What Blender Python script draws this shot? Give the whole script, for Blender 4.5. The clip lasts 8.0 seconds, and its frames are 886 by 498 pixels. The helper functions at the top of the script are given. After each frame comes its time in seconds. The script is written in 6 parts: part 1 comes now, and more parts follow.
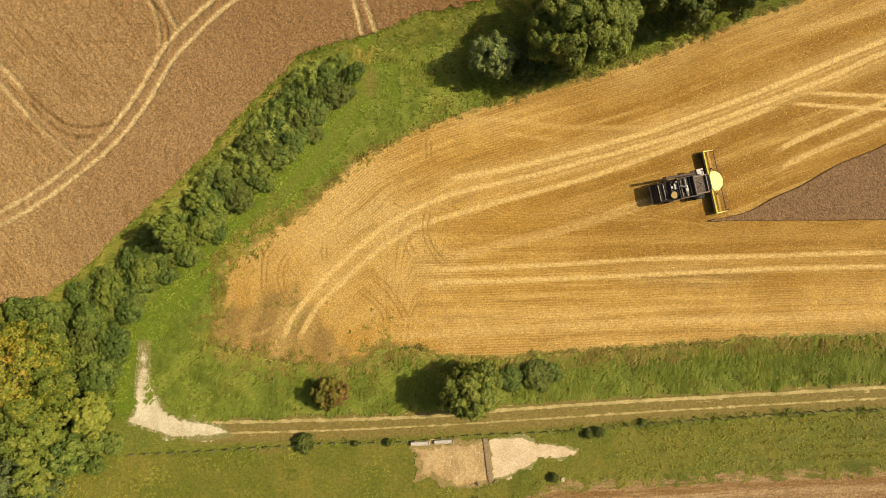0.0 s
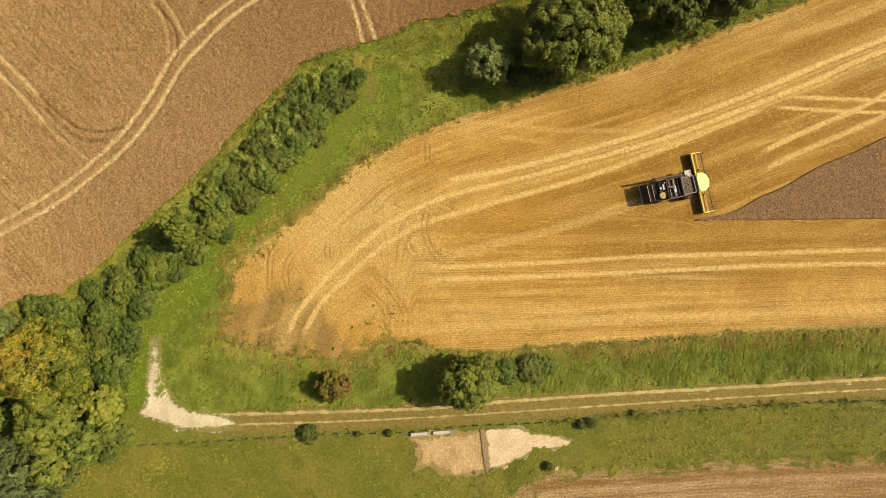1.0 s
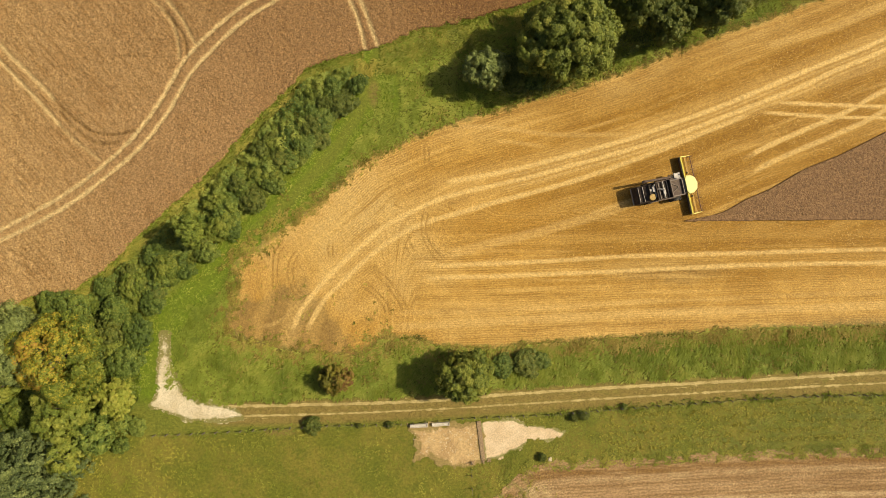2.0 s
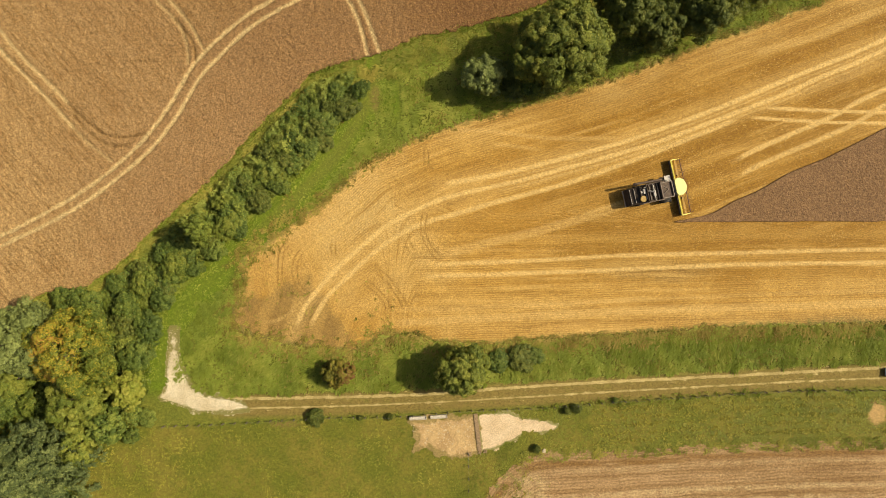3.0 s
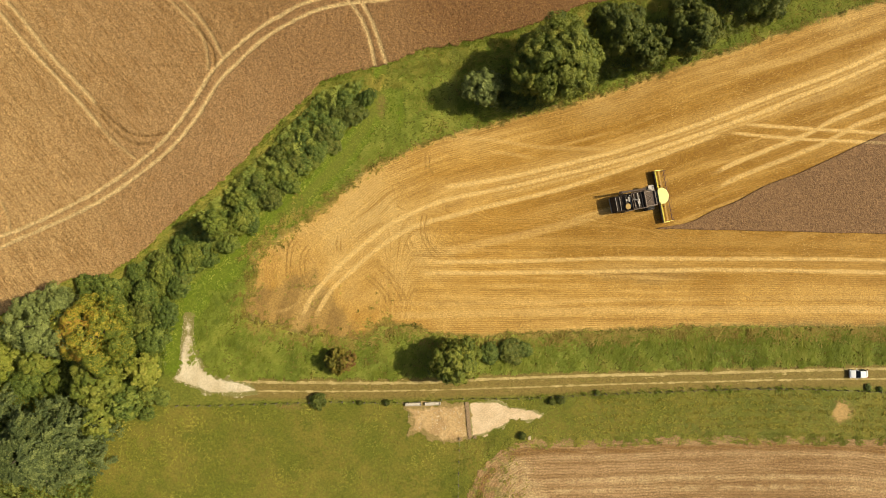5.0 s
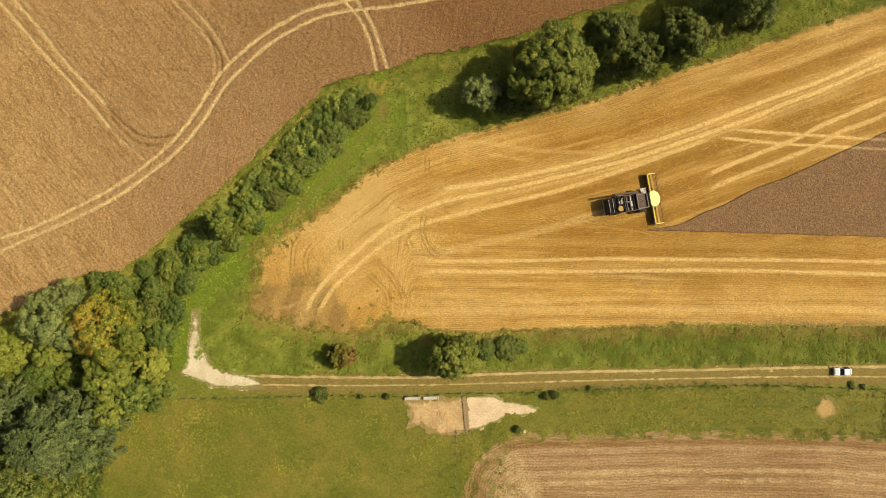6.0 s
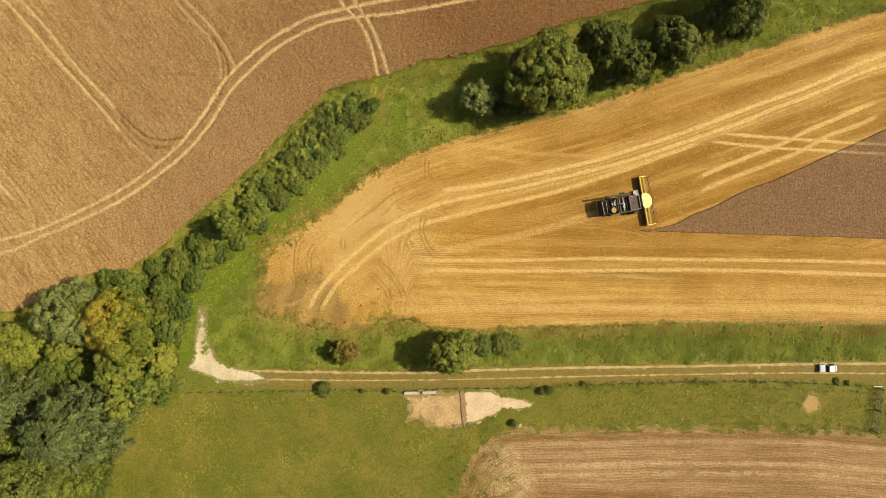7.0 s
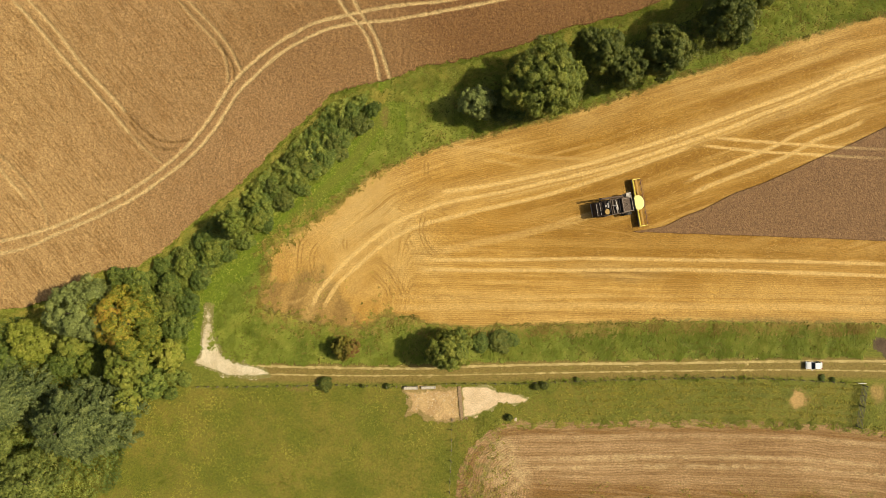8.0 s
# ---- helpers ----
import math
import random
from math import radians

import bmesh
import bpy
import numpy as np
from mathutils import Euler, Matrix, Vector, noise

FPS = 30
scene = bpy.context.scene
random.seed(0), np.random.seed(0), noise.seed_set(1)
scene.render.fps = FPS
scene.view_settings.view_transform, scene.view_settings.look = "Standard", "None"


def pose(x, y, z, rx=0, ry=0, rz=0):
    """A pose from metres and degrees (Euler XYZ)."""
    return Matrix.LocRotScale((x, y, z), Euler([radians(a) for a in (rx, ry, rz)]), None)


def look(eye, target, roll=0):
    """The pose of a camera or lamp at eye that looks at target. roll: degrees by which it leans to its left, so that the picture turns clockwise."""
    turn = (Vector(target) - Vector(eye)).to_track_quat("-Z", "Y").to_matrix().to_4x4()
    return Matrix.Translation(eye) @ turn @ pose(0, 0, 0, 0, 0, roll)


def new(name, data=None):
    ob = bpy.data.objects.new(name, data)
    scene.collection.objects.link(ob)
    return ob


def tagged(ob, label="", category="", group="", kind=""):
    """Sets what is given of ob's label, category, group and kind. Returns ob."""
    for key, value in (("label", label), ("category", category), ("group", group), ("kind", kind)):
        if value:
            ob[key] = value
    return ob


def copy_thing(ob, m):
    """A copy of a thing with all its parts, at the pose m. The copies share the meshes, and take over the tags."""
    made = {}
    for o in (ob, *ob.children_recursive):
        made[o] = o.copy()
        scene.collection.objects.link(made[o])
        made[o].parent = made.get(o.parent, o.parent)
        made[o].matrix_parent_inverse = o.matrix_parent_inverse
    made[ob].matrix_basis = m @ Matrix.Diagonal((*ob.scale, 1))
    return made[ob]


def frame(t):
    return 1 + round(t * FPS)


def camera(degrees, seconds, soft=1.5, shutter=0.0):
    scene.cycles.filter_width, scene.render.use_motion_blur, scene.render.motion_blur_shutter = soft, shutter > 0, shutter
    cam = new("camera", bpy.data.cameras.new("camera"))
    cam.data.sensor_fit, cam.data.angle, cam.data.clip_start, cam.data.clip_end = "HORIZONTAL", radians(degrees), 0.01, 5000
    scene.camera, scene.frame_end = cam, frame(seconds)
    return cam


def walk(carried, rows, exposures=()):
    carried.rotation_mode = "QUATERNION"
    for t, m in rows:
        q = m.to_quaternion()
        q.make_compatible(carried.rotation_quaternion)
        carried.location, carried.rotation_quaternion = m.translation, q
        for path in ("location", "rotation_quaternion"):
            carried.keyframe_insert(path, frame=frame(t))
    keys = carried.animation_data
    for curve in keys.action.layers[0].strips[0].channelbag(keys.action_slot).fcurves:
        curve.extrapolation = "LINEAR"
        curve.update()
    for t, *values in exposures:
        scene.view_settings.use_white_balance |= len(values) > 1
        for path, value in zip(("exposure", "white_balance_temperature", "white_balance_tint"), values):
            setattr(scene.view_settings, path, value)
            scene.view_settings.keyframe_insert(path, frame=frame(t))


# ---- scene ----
# The camera rises almost straight up, looking straight down.
cam = camera(75.0, 8.0, 0.72)
PATH = [
    (0.0, -1.004, -1.645, 91.689, 1.067, -0.564, 0.130),
    (0.5, -0.799, -1.769, 93.630, 1.050, -0.511, 0.094),
    (1.0, -0.600, -1.865, 95.567, 1.024, -0.461, 0.012),
    (1.5, -0.406, -1.932, 97.500, 0.988, -0.415, 0.102),
    (3.0, 0.139, -1.961, 103.278, 0.828, -0.296, 0.338),
    (3.5, 0.309, -1.913, 105.198, 0.756, -0.264, 0.793),
    (4.0, 0.473, -1.837, 107.115, 0.675, -0.235, 1.456),
    (4.5, 0.631, -1.732, 109.031, 0.586, -0.209, 1.690),
    (6.0, 1.069, -1.245, 114.767, 0.262, -0.153, 2.187),
    (6.5, 1.204, -1.025, 116.677, 0.136, -0.142, 2.253),
    (7.0, 1.332, -0.776, 118.586, 0.001, -0.133, 2.341),
    (7.5, 1.455, -0.499, 120.494, -0.143, -0.129, 2.413),
    (8.0, 1.572, -0.193, 122.403, -0.296, -0.127, 2.538),
]
walk(cam, [(t, pose(x, y, z, rx, ry, rz)) for t, x, y, z, rx, ry, rz in PATH],
     exposures=[(0.0, 0.15, 6850, 4), (8.0, 0.15, 6850, 4)])

# ---- sky and sun ----
SUN_ELEV, SUN_TURN = 44.0, 80.5          # from the east, a little north
world = bpy.data.worlds.new("sky")
scene.world = world
world.use_nodes = True
wn = world.node_tree.nodes
sky = wn.new("ShaderNodeTexSky")
sky.sky_type = "NISHITA"
sky.sun_disc = False
sky.air_density, sky.dust_density, sky.ozone_density = 0.7, 4.0, 0.5
sky.sun_elevation, sky.sun_rotation = radians(SUN_ELEV), radians(SUN_TURN)
world.node_tree.links.new(sky.outputs[0], wn["Background"].inputs[0])
wn["Background"].inputs[1].default_value = 0.09
sun = new("sun", bpy.data.lights.new("sun", "SUN"))
sun.data.energy, sun.data.angle, sun.data.color = 4.4, radians(0.53), (1.0, 0.90, 0.74)
toward = Vector((math.cos(radians(SUN_ELEV)) * math.sin(radians(SUN_TURN)),
                 math.cos(radians(SUN_ELEV)) * math.cos(radians(SUN_TURN)), math.sin(radians(SUN_ELEV))))
sun.matrix_world = look(toward * 300, (0, 0, 0))


# ---- materials ----
class Nodes:
    """Short hand for building a node material."""

    def __init__(self, name, rough=0.9, metal=0.0, spec=0.2):
        self.mat = bpy.data.materials.new(name)
        self.mat.use_nodes = True
        self.t = self.mat.node_tree
        self.b = self.t.nodes["Principled BSDF"]
        self.b.inputs["Roughness"].default_value = rough
        self.b.inputs["Metallic"].default_value = metal
        self.b.inputs["Specular IOR Level"].default_value = spec

    def node(self, kind, operation=None):
        n = self.t.nodes.new(kind)
        if operation:
            n.operation = operation
        return n

    def link(self, a, b):
        self.t.links.new(a, b)

    def put(self, socket, v):
        if isinstance(v, bpy.types.NodeSocket):
            self.link(v, socket)
        elif isinstance(v, tuple):
            socket.default_value = (*v, 1.0) if len(v) == 3 and len(socket.default_value) == 4 else v
        else:
            socket.default_value = v

    def attr(self, name):
        n = self.node("ShaderNodeAttribute")
        n.attribute_name = name
        return n.outputs["Fac"]

    def where(self, stretch=(1, 1, 1), turn=0.0):
        g = self.node("ShaderNodeNewGeometry").outputs["Position"]
        m = self.node("ShaderNodeMapping")
        self.link(g, m.inputs["Vector"])
        m.vector_type = "TEXTURE"
        m.inputs["Scale"].default_value = tuple(1.0 / k for k in stretch)
        m.inputs["Rotation"].default_value = (0, 0, radians(turn))
        return m.outputs[0]

    def noise(self, scale, detail=3.0, rough=0.55, vec=None):
        n = self.node("ShaderNodeTexNoise")
        self.link(vec or self.where(), n.inputs["Vector"])
        n.inputs["Scale"].default_value, n.inputs["Detail"].default_value = scale, detail
        n.inputs["Roughness"].default_value = rough
        return n.outputs["Fac"]

    def math(self, op, a, b=0.0, clamp=False):
        n = self.node("ShaderNodeMath", op)
        n.use_clamp = clamp
        self.put(n.inputs[0], a)
        self.put(n.inputs[1], b)
        return n.outputs[0]

    def span(self, v, lo, hi, a=0.0, b=1.0):
        n = self.node("ShaderNodeMapRange")
        n.interpolation_type = "SMOOTHSTEP"
        self.put(n.inputs[0], v)
        for k, x in zip((1, 2, 3, 4), (lo, hi, a, b)):
            n.inputs[k].default_value = x
        return n.outputs[0]

    def mix(self, f, a, b, kind="MIX"):
        n = self.node("ShaderNodeMix")
        n.data_type, n.blend_type = "RGBA", kind
        self.put(n.inputs[0], f)
        self.put(n.inputs[6], a)
        self.put(n.inputs[7], b)
        return n.outputs[2]

    def ramp(self, f, *stops):
        n = self.node("ShaderNodeValToRGB")
        self.put(n.inputs[0], f)
        e = n.color_ramp.elements
        while len(e) < len(stops):
            e.new(0.5)
        for k, (at, c) in enumerate(stops):
            e[k].position, e[k].color = at, (*c, 1)
        return n.outputs[0]

    def random(self):
        return self.node("ShaderNodeObjectInfo").outputs["Random"]

    def island(self):
        return self.node("ShaderNodeNewGeometry").outputs["Random Per Island"]

    def colour(self, c):
        self.put(self.b.inputs["Base Color"], c)
        return self

    def bump(self, h, strength=0.5, dist=0.1):
        n = self.node("ShaderNodeBump")
        n.inputs["Strength"].default_value, n.inputs["Distance"].default_value = strength, dist
        self.link(h, n.inputs["Height"])
        self.link(n.outputs[0], self.b.inputs["Normal"])
        return self


def speck(m, c, amount, scale):
    """Light and dark grain over a colour."""
    g = m.span(m.noise(scale, 2.0, 0.6), 0.32, 0.68, 1.0 - amount, 1.0 + amount)
    n = m.node("ShaderNodeVectorMath", "SCALE")
    m.put(n.inputs[0], c)
    m.put(n.inputs[3], g)
    return n.outputs[0]


def grass_ground():
    m = Nodes("grass_ground")
    big, mid, fine = m.noise(0.05, 4), m.noise(0.5, 4), m.noise(3.2, 3, 0.65)
    c = m.mix(m.span(big, 0.35, 0.65), (0.130, 0.138, 0.018), (0.178, 0.168, 0.026))
    meadow = m.mix(m.span(m.noise(0.11, 5, 0.6), 0.38, 0.62), (0.124, 0.126, 0.014), (0.186, 0.153, 0.024))
    meadow = m.mix(m.span(m.noise(0.9, 4, 0.7), 0.58, 0.75, 0.0, 0.5), meadow, (0.195, 0.165, 0.036))
    c = m.mix(m.attr("meadow"), c, meadow)
    c = m.mix(m.math("MULTIPLY", m.attr("path"), m.span(mid, 0.2, 0.6, 0.7, 1.0)), c, (0.118, 0.165, 0.010))
    c = m.mix(m.span(mid, 0.4, 0.75, 0.0, 0.35), c, (0.075, 0.10, 0.012))
    c = m.mix(m.math("MULTIPLY", m.attr("worn"), m.span(mid, 0.25, 0.5, 0.55, 1.0)), c, (0.200, 0.140, 0.038))
    c = m.mix(m.math("MULTIPLY", m.attr("bare"), m.span(mid, 0.2, 0.5, 0.6, 1.0)), c, (0.41, 0.26, 0.095))
    c = speck(m, c, 0.18, 2.2)
    c = speck(m, c, 0.20, 6.0)
    return m.colour(c).bump(m.math("ADD", mid, fine), 0.8, 0.12).mat


def stubble_ground():
    m = Nodes("stubble", rough=0.8)
    big, mid, fine = m.noise(0.045, 3), m.noise(0.35, 4, 0.6), m.noise(4.5, 2, 0.6)
    c = m.mix(m.span(big, 0.35, 0.65), (0.37, 0.198, 0.034), (0.465, 0.270, 0.062))
    c = m.mix(m.span(mid, 0.35, 0.7, 0.0, 0.5), c, (0.31, 0.150, 0.022))
    # drilled rows follow the lanes: one set along the north edge, one straight set in the south
    wob = m.math("MULTIPLY", m.noise(0.35, 4), 0.5)

    def drilled(name, c):
        r = m.math("ADD", m.attr(name), wob)
        row = m.math("SINE", m.math("MULTIPLY", r, 2 * math.pi / 0.40))
        wide = m.math("SINE", m.math("MULTIPLY", r, 2 * math.pi / 4.7))
        c = m.mix(m.span(wide, -0.4, 1.0, 0.0, 0.22), c, (0.56, 0.345, 0.095))
        k = m.math("MULTIPLY", m.span(row, -0.2, 1.0, 0.0, 0.46), m.math("MULTIPLY", m.math("SUBTRACT", 1.0, m.attr("tip")), m.span(m.noise(0.16, 4, 0.6), 0.38, 0.62, 0.15, 1.0)))
        return m.mix(k, c, (0.19, 0.095, 0.016))

    c = m.mix(m.math("MULTIPLY", m.attr("deep"), m.span(m.noise(0.12, 4), 0.3, 0.65, 0.6, 1.0)), c, (0.262, 0.132, 0.016))
    # paler dusty straw, with the eastern haze also put into this colour
    dust = m.math("MULTIPLY", m.attr("dust"), m.span(m.noise(0.06, 4, 0.6), 0.35, 0.65, 0.35, 1.0))
    c = m.mix(dust, c, (0.50, 0.325, 0.108))
    brown = m.math("MULTIPLY", m.attr("worn"), m.span(m.noise(0.5, 5, 0.65), 0.25, 0.6, 0.75, 1.0))
    c = m.mix(brown, c, (0.240, 0.145, 0.042))
    c = m.mix(m.attr("low"), drilled("rows", c), drilled("straight", c))
    # long faint bands of thicker and thinner straw along the way it was cut
    pos = m.node("ShaderNodeSeparateXYZ")
    m.link(m.where(), pos.inputs[0])
    run = m.math("ADD", m.math("MULTIPLY", m.attr("rows"), m.math("SUBTRACT", 1.0, m.attr("low"))), m.math("MULTIPLY", m.attr("straight"), m.attr("low")))
    along = m.node("ShaderNodeCombineXYZ")
    m.link(run, along.inputs[0])
    m.link(m.math("MULTIPLY", pos.outputs[0], 0.05), along.inputs[1])
    m.link(m.math("MULTIPLY", pos.outputs[1], 0.05), along.inputs[2])
    bands = m.noise(0.8, 5, 0.7, vec=along.outputs[0])
    calm = m.math("SUBTRACT", 1.0, m.attr("tip"))
    c = m.mix(m.math("MULTIPLY", calm, m.span(bands, 0.50, 0.68, 0.0, 0.50)), c, (0.56, 0.35, 0.105))
    c = m.mix(m.math("MULTIPLY", calm, m.span(bands, 0.50, 0.34, 0.0, 0.55)), c, (0.23, 0.112, 0.017))
    rim = m.math("ADD", m.attr("edge"), m.math("MULTIPLY", m.math("SUBTRACT", m.noise(0.7, 6, 0.75), 0.5), 1.5))
    c = m.mix(m.span(rim, 0.0, 0.36, 0.9, 0.0), c, (0.175, 0.150, 0.034))
    sw = m.math("MULTIPLY", m.attr("swath"), m.span(m.noise(1.2, 5, 0.7), 0.28, 0.55, 0.6, 1.0), clamp=True)
    c = m.mix(sw, c, (0.57, 0.375, 0.130))
    tr = m.math("MULTIPLY", m.attr("tread"), m.span(m.noise(0.6, 3), 0.25, 0.6, 0.25, 1.0), clamp=True)
    c = m.mix(tr, c, (0.255, 0.138, 0.032))
    c = speck(m, c, 0.13, 2.6)
    c = speck(m, c, 0.24, 5.5)
    return m.colour(c).bump(fine, 0.6, 0.10).mat


def wheat_crop():
    m = Nodes("wheat", rough=0.85)
    big, mid, fine = m.noise(0.03, 3), m.noise(0.3, 4, 0.6), m.noise(3.6, 3, 0.7)
    c = m.mix(m.span(big, 0.3, 0.7), (0.318, 0.188, 0.074), (0.372, 0.224, 0.092))
    c = m.mix(m.math("MULTIPLY", m.attr("head"), 0.7), c, (0.305, 0.176, 0.074))
    c = m.mix(m.attr("ripe"), c, (0.192, 0.096, 0.035))
    # the crop's colour gets paler towards the south-west
    c = m.mix(m.attr("faded"), c, (0.47, 0.295, 0.115))
    c = m.mix(m.span(mid, 0.45, 0.75, 0.0, 0.35), c, (0.24, 0.122, 0.038))
    streak = m.noise(1.0, 4, 0.65, vec=m.where((0.22, 2.3, 1), -48))
    c = m.mix(m.math("MULTIPLY", m.span(streak, 0.46, 0.66, 0.0, 0.58), m.math("SUBTRACT", 1.0, m.attr("head"))), c, (0.19, 0.095, 0.026))
    c = m.mix(m.attr("uncut"), c, (0.202, 0.114, 0.053))
    t = m.math("MULTIPLY", m.attr("tram"), m.span(m.noise(0.9, 4, 0.65), 0.22, 0.5, 0.5, 1.0), clamp=True)
    c = m.mix(t, c, (0.53, 0.375, 0.165))
    d = m.math("MULTIPLY", m.attr("tread"), m.span(m.noise(0.7, 3), 0.3, 0.6, 0.4, 1.0), clamp=True)
    c = m.mix(d, c, (0.15, 0.08, 0.022))
    c = speck(m, c, 0.20, 2.4)
    c = speck(m, c, 0.24, 5.0)
    return m.colour(c).bump(m.math("ADD", fine, m.math("MULTIPLY", streak, 0.5)), 1.0, 0.25).mat


def tilled_ground():
    m = Nodes("thin_stubble")
    r = m.math("ADD", m.attr("rows"), m.math("MULTIPLY", m.noise(0.12, 3), 1.8))
    wide = m.math("SINE", m.math("MULTIPLY", r, 2 * math.pi / 2.3))
    thin = m.math("SINE", m.math("MULTIPLY", r, 2 * math.pi / 0.55))
    c = m.mix(m.span(m.noise(0.06, 4), 0.35, 0.65), (0.270, 0.160, 0.068), (0.345, 0.214, 0.098))
    c = m.mix(m.span(wide, 0.1, 1.0, 0.0, 0.35), c, (0.19, 0.105, 0.034))
    c = m.mix(m.math("MULTIPLY", m.span(thin, 0.0, 1.0, 0.0, 0.55), m.span(m.noise(0.15, 3), 0.36, 0.56)), c, (0.17, 0.095, 0.032))
    pos = m.node("ShaderNodeSeparateXYZ")
    m.link(m.where(), pos.inputs[0])
    along = m.node("ShaderNodeCombineXYZ")
    m.link(m.attr("rows"), along.inputs[0])
    m.link(m.math("MULTIPLY", pos.outputs[0], 0.04), along.inputs[1])
    bands = m.noise(1.1, 6, 0.75, vec=along.outputs[0])
    c = m.mix(m.span(bands, 0.52, 0.66, 0.0, 0.45), c, (0.45, 0.305, 0.15))
    c = m.mix(m.span(bands, 0.48, 0.36, 0.0, 0.5), c, (0.18, 0.097, 0.034))
    c = m.mix(m.math("MULTIPLY", m.attr("brown"), m.span(m.noise(1.0, 4, 0.65, vec=m.where((0.05, 0.9, 1), -3)), 0.30, 0.62)), c, (0.18, 0.092, 0.024))
    c = m.mix(m.math("MULTIPLY", m.attr("pale"), m.span(m.noise(0.45, 4, 0.65), 0.36, 0.6)), c, (0.48, 0.345, 0.165))
    c = m.mix(m.math("MULTIPLY", m.attr("weeds"), m.span(m.noise(0.35, 4, 0.65), 0.48, 0.66)), c, (0.135, 0.145, 0.026))
    c = speck(m, c, 0.22, 2.8)
    c = speck(m, c, 0.25, 6.0)
    return m.colour(c).bump(m.math("ADD", m.noise(4.0, 3), m.math("MULTIPLY", thin, 0.3)), 0.7, 0.1).mat


def chalk_ground(name, a, b, grassy=0.5, rough_scale=1.2, verge_tint=(0.15, 0.155, 0.028)):
    m = Nodes(name)
    c = m.mix(m.span(m.noise(0.35, 4), 0.35, 0.65), a, b)
    c = m.mix(m.span(m.noise(2.4, 4, 0.65), 0.55, 0.75, 0.0, 0.5), c, tuple(x * 0.55 for x in a))
    edge = m.math("ADD", m.attr("edge"), m.math("MULTIPLY", m.math("SUBTRACT", m.noise(rough_scale, 4, 0.7), 0.5), 1.6))
    c = m.mix(m.math("MULTIPLY", m.span(edge, 0.25, 0.6, 1.0, 0.0), grassy), c, verge_tint)
    c = speck(m, c, 0.20, 5.0)
    return m.colour(c).bump(m.noise(3.0, 4, 0.7), 0.6, 0.1).mat


def leaf_paint(name, stops, shine=0.25, thin=0.22, mixed=0.35, vary=0.0):
    """Leaves: the tone runs through the stops, a part of the light passes through."""
    m = Nodes(name, rough=0.55, spec=shine)
    f = m.math("ADD", m.math("MULTIPLY", m.island(), mixed), m.math("MULTIPLY", m.attr("tone"), 1.0 - mixed))
    if vary:                                    # each plant a little lighter or darker than the next
        f = m.math("ADD", f, m.math("MULTIPLY", m.math("SUBTRACT", m.random(), 0.5), vary))
    c = m.ramp(f, *stops)
    m.colour(c)
    tr = m.node("ShaderNodeBsdfTranslucent")
    m.link(c, tr.inputs["Color"])
    mx = m.node("ShaderNodeMixShader")
    mx.inputs[0].default_value = thin
    m.link(m.b.outputs[0], mx.inputs[1])
    m.link(tr.outputs[0], mx.inputs[2])
    m.link(mx.outputs[0], m.t.nodes["Material Output"].inputs["Surface"])
    return m.mat


def plain(name, c, rough=0.5, metal=0.0, wear=0.12, scale=3.0, spec=0.4):
    """Paint, metal or rubber with a little dirt and fading."""
    m = Nodes(name, rough, metal, spec)
    k = m.mix(m.span(m.noise(scale, 4, 0.6), 0.4, 0.72, 0.0, wear * 3), c, (0.30, 0.22, 0.12))
    k = speck(m, k, wear, scale * 3)
    return m.colour(k).bump(m.noise(scale * 4, 2), 0.15, 0.02).mat


def bark_paint(name, c):
    m = Nodes(name, 0.9)
    k = m.mix(m.span(m.noise(3.0, 4, 0.6, vec=m.where((3, 3, 0.5))), 0.35, 0.65), c, tuple(x * 0.45 for x in c))
    return m.colour(k).bump(m.noise(9.0, 3, vec=m.where((2, 2, 0.4))), 0.7, 0.05).mat


GRASS, STUBBLE, WHEAT, TILLED = grass_ground(), stubble_ground(), wheat_crop(), tilled_ground()
CHALK = chalk_ground("chalk_stone", (0.50, 0.40, 0.24), (0.63, 0.53, 0.35), 0.9, 0.9, (0.165, 0.148, 0.030))
RUT = chalk_ground("chalk_rut", (0.33, 0.245, 0.09), (0.46, 0.345, 0.14), 1.0, 0.7, (0.190, 0.142, 0.036))
PITSAND = chalk_ground("pit_sand", (0.54, 0.39, 0.225), (0.63, 0.475, 0.29), 0.8, 0.8)
RUBBLE = chalk_ground("pit_rubble", (0.40, 0.255, 0.110), (0.50, 0.335, 0.150), 0.8, 0.7, (0.215, 0.160, 0.050))
DARK_PATCH = chalk_ground("dark_patch", (0.080, 0.052, 0.030), (0.105, 0.070, 0.042), 0.2)
BLADE = leaf_paint("grass_blades", [(0.1, (0.125, 0.138, 0.015)), (0.55, (0.215, 0.222, 0.028)), (0.95, (0.388, 0.330, 0.056))], 0.15, 0.3, 0.14)
BLADE_LUSH = leaf_paint("lush_blades", [(0.1, (0.150, 0.185, 0.020)), (0.55, (0.242, 0.276, 0.034)), (0.95, (0.375, 0.358, 0.066))], 0.15, 0.3, 0.14)
BLADE_DRY = leaf_paint("dry_blades", [(0.1, (0.120, 0.110, 0.021)), (0.5, (0.255, 0.190, 0.038)), (0.95, (0.420, 0.318, 0.080))], 0.1, 0.3, 0.14)
NETTLE = leaf_paint("nettle_leaves", [(0.1, (0.120, 0.135, 0.018)), (0.5, (0.250, 0.250, 0.036)), (0.95, (0.443, 0.352, 0.070))], 0.15, 0.3, 0.14)
STRAW = leaf_paint("straw_litter", [(0.1, (0.34, 0.185, 0.032)), (0.5, (0.45, 0.265, 0.06)), (0.95, (0.56, 0.36, 0.10))], 0.2)
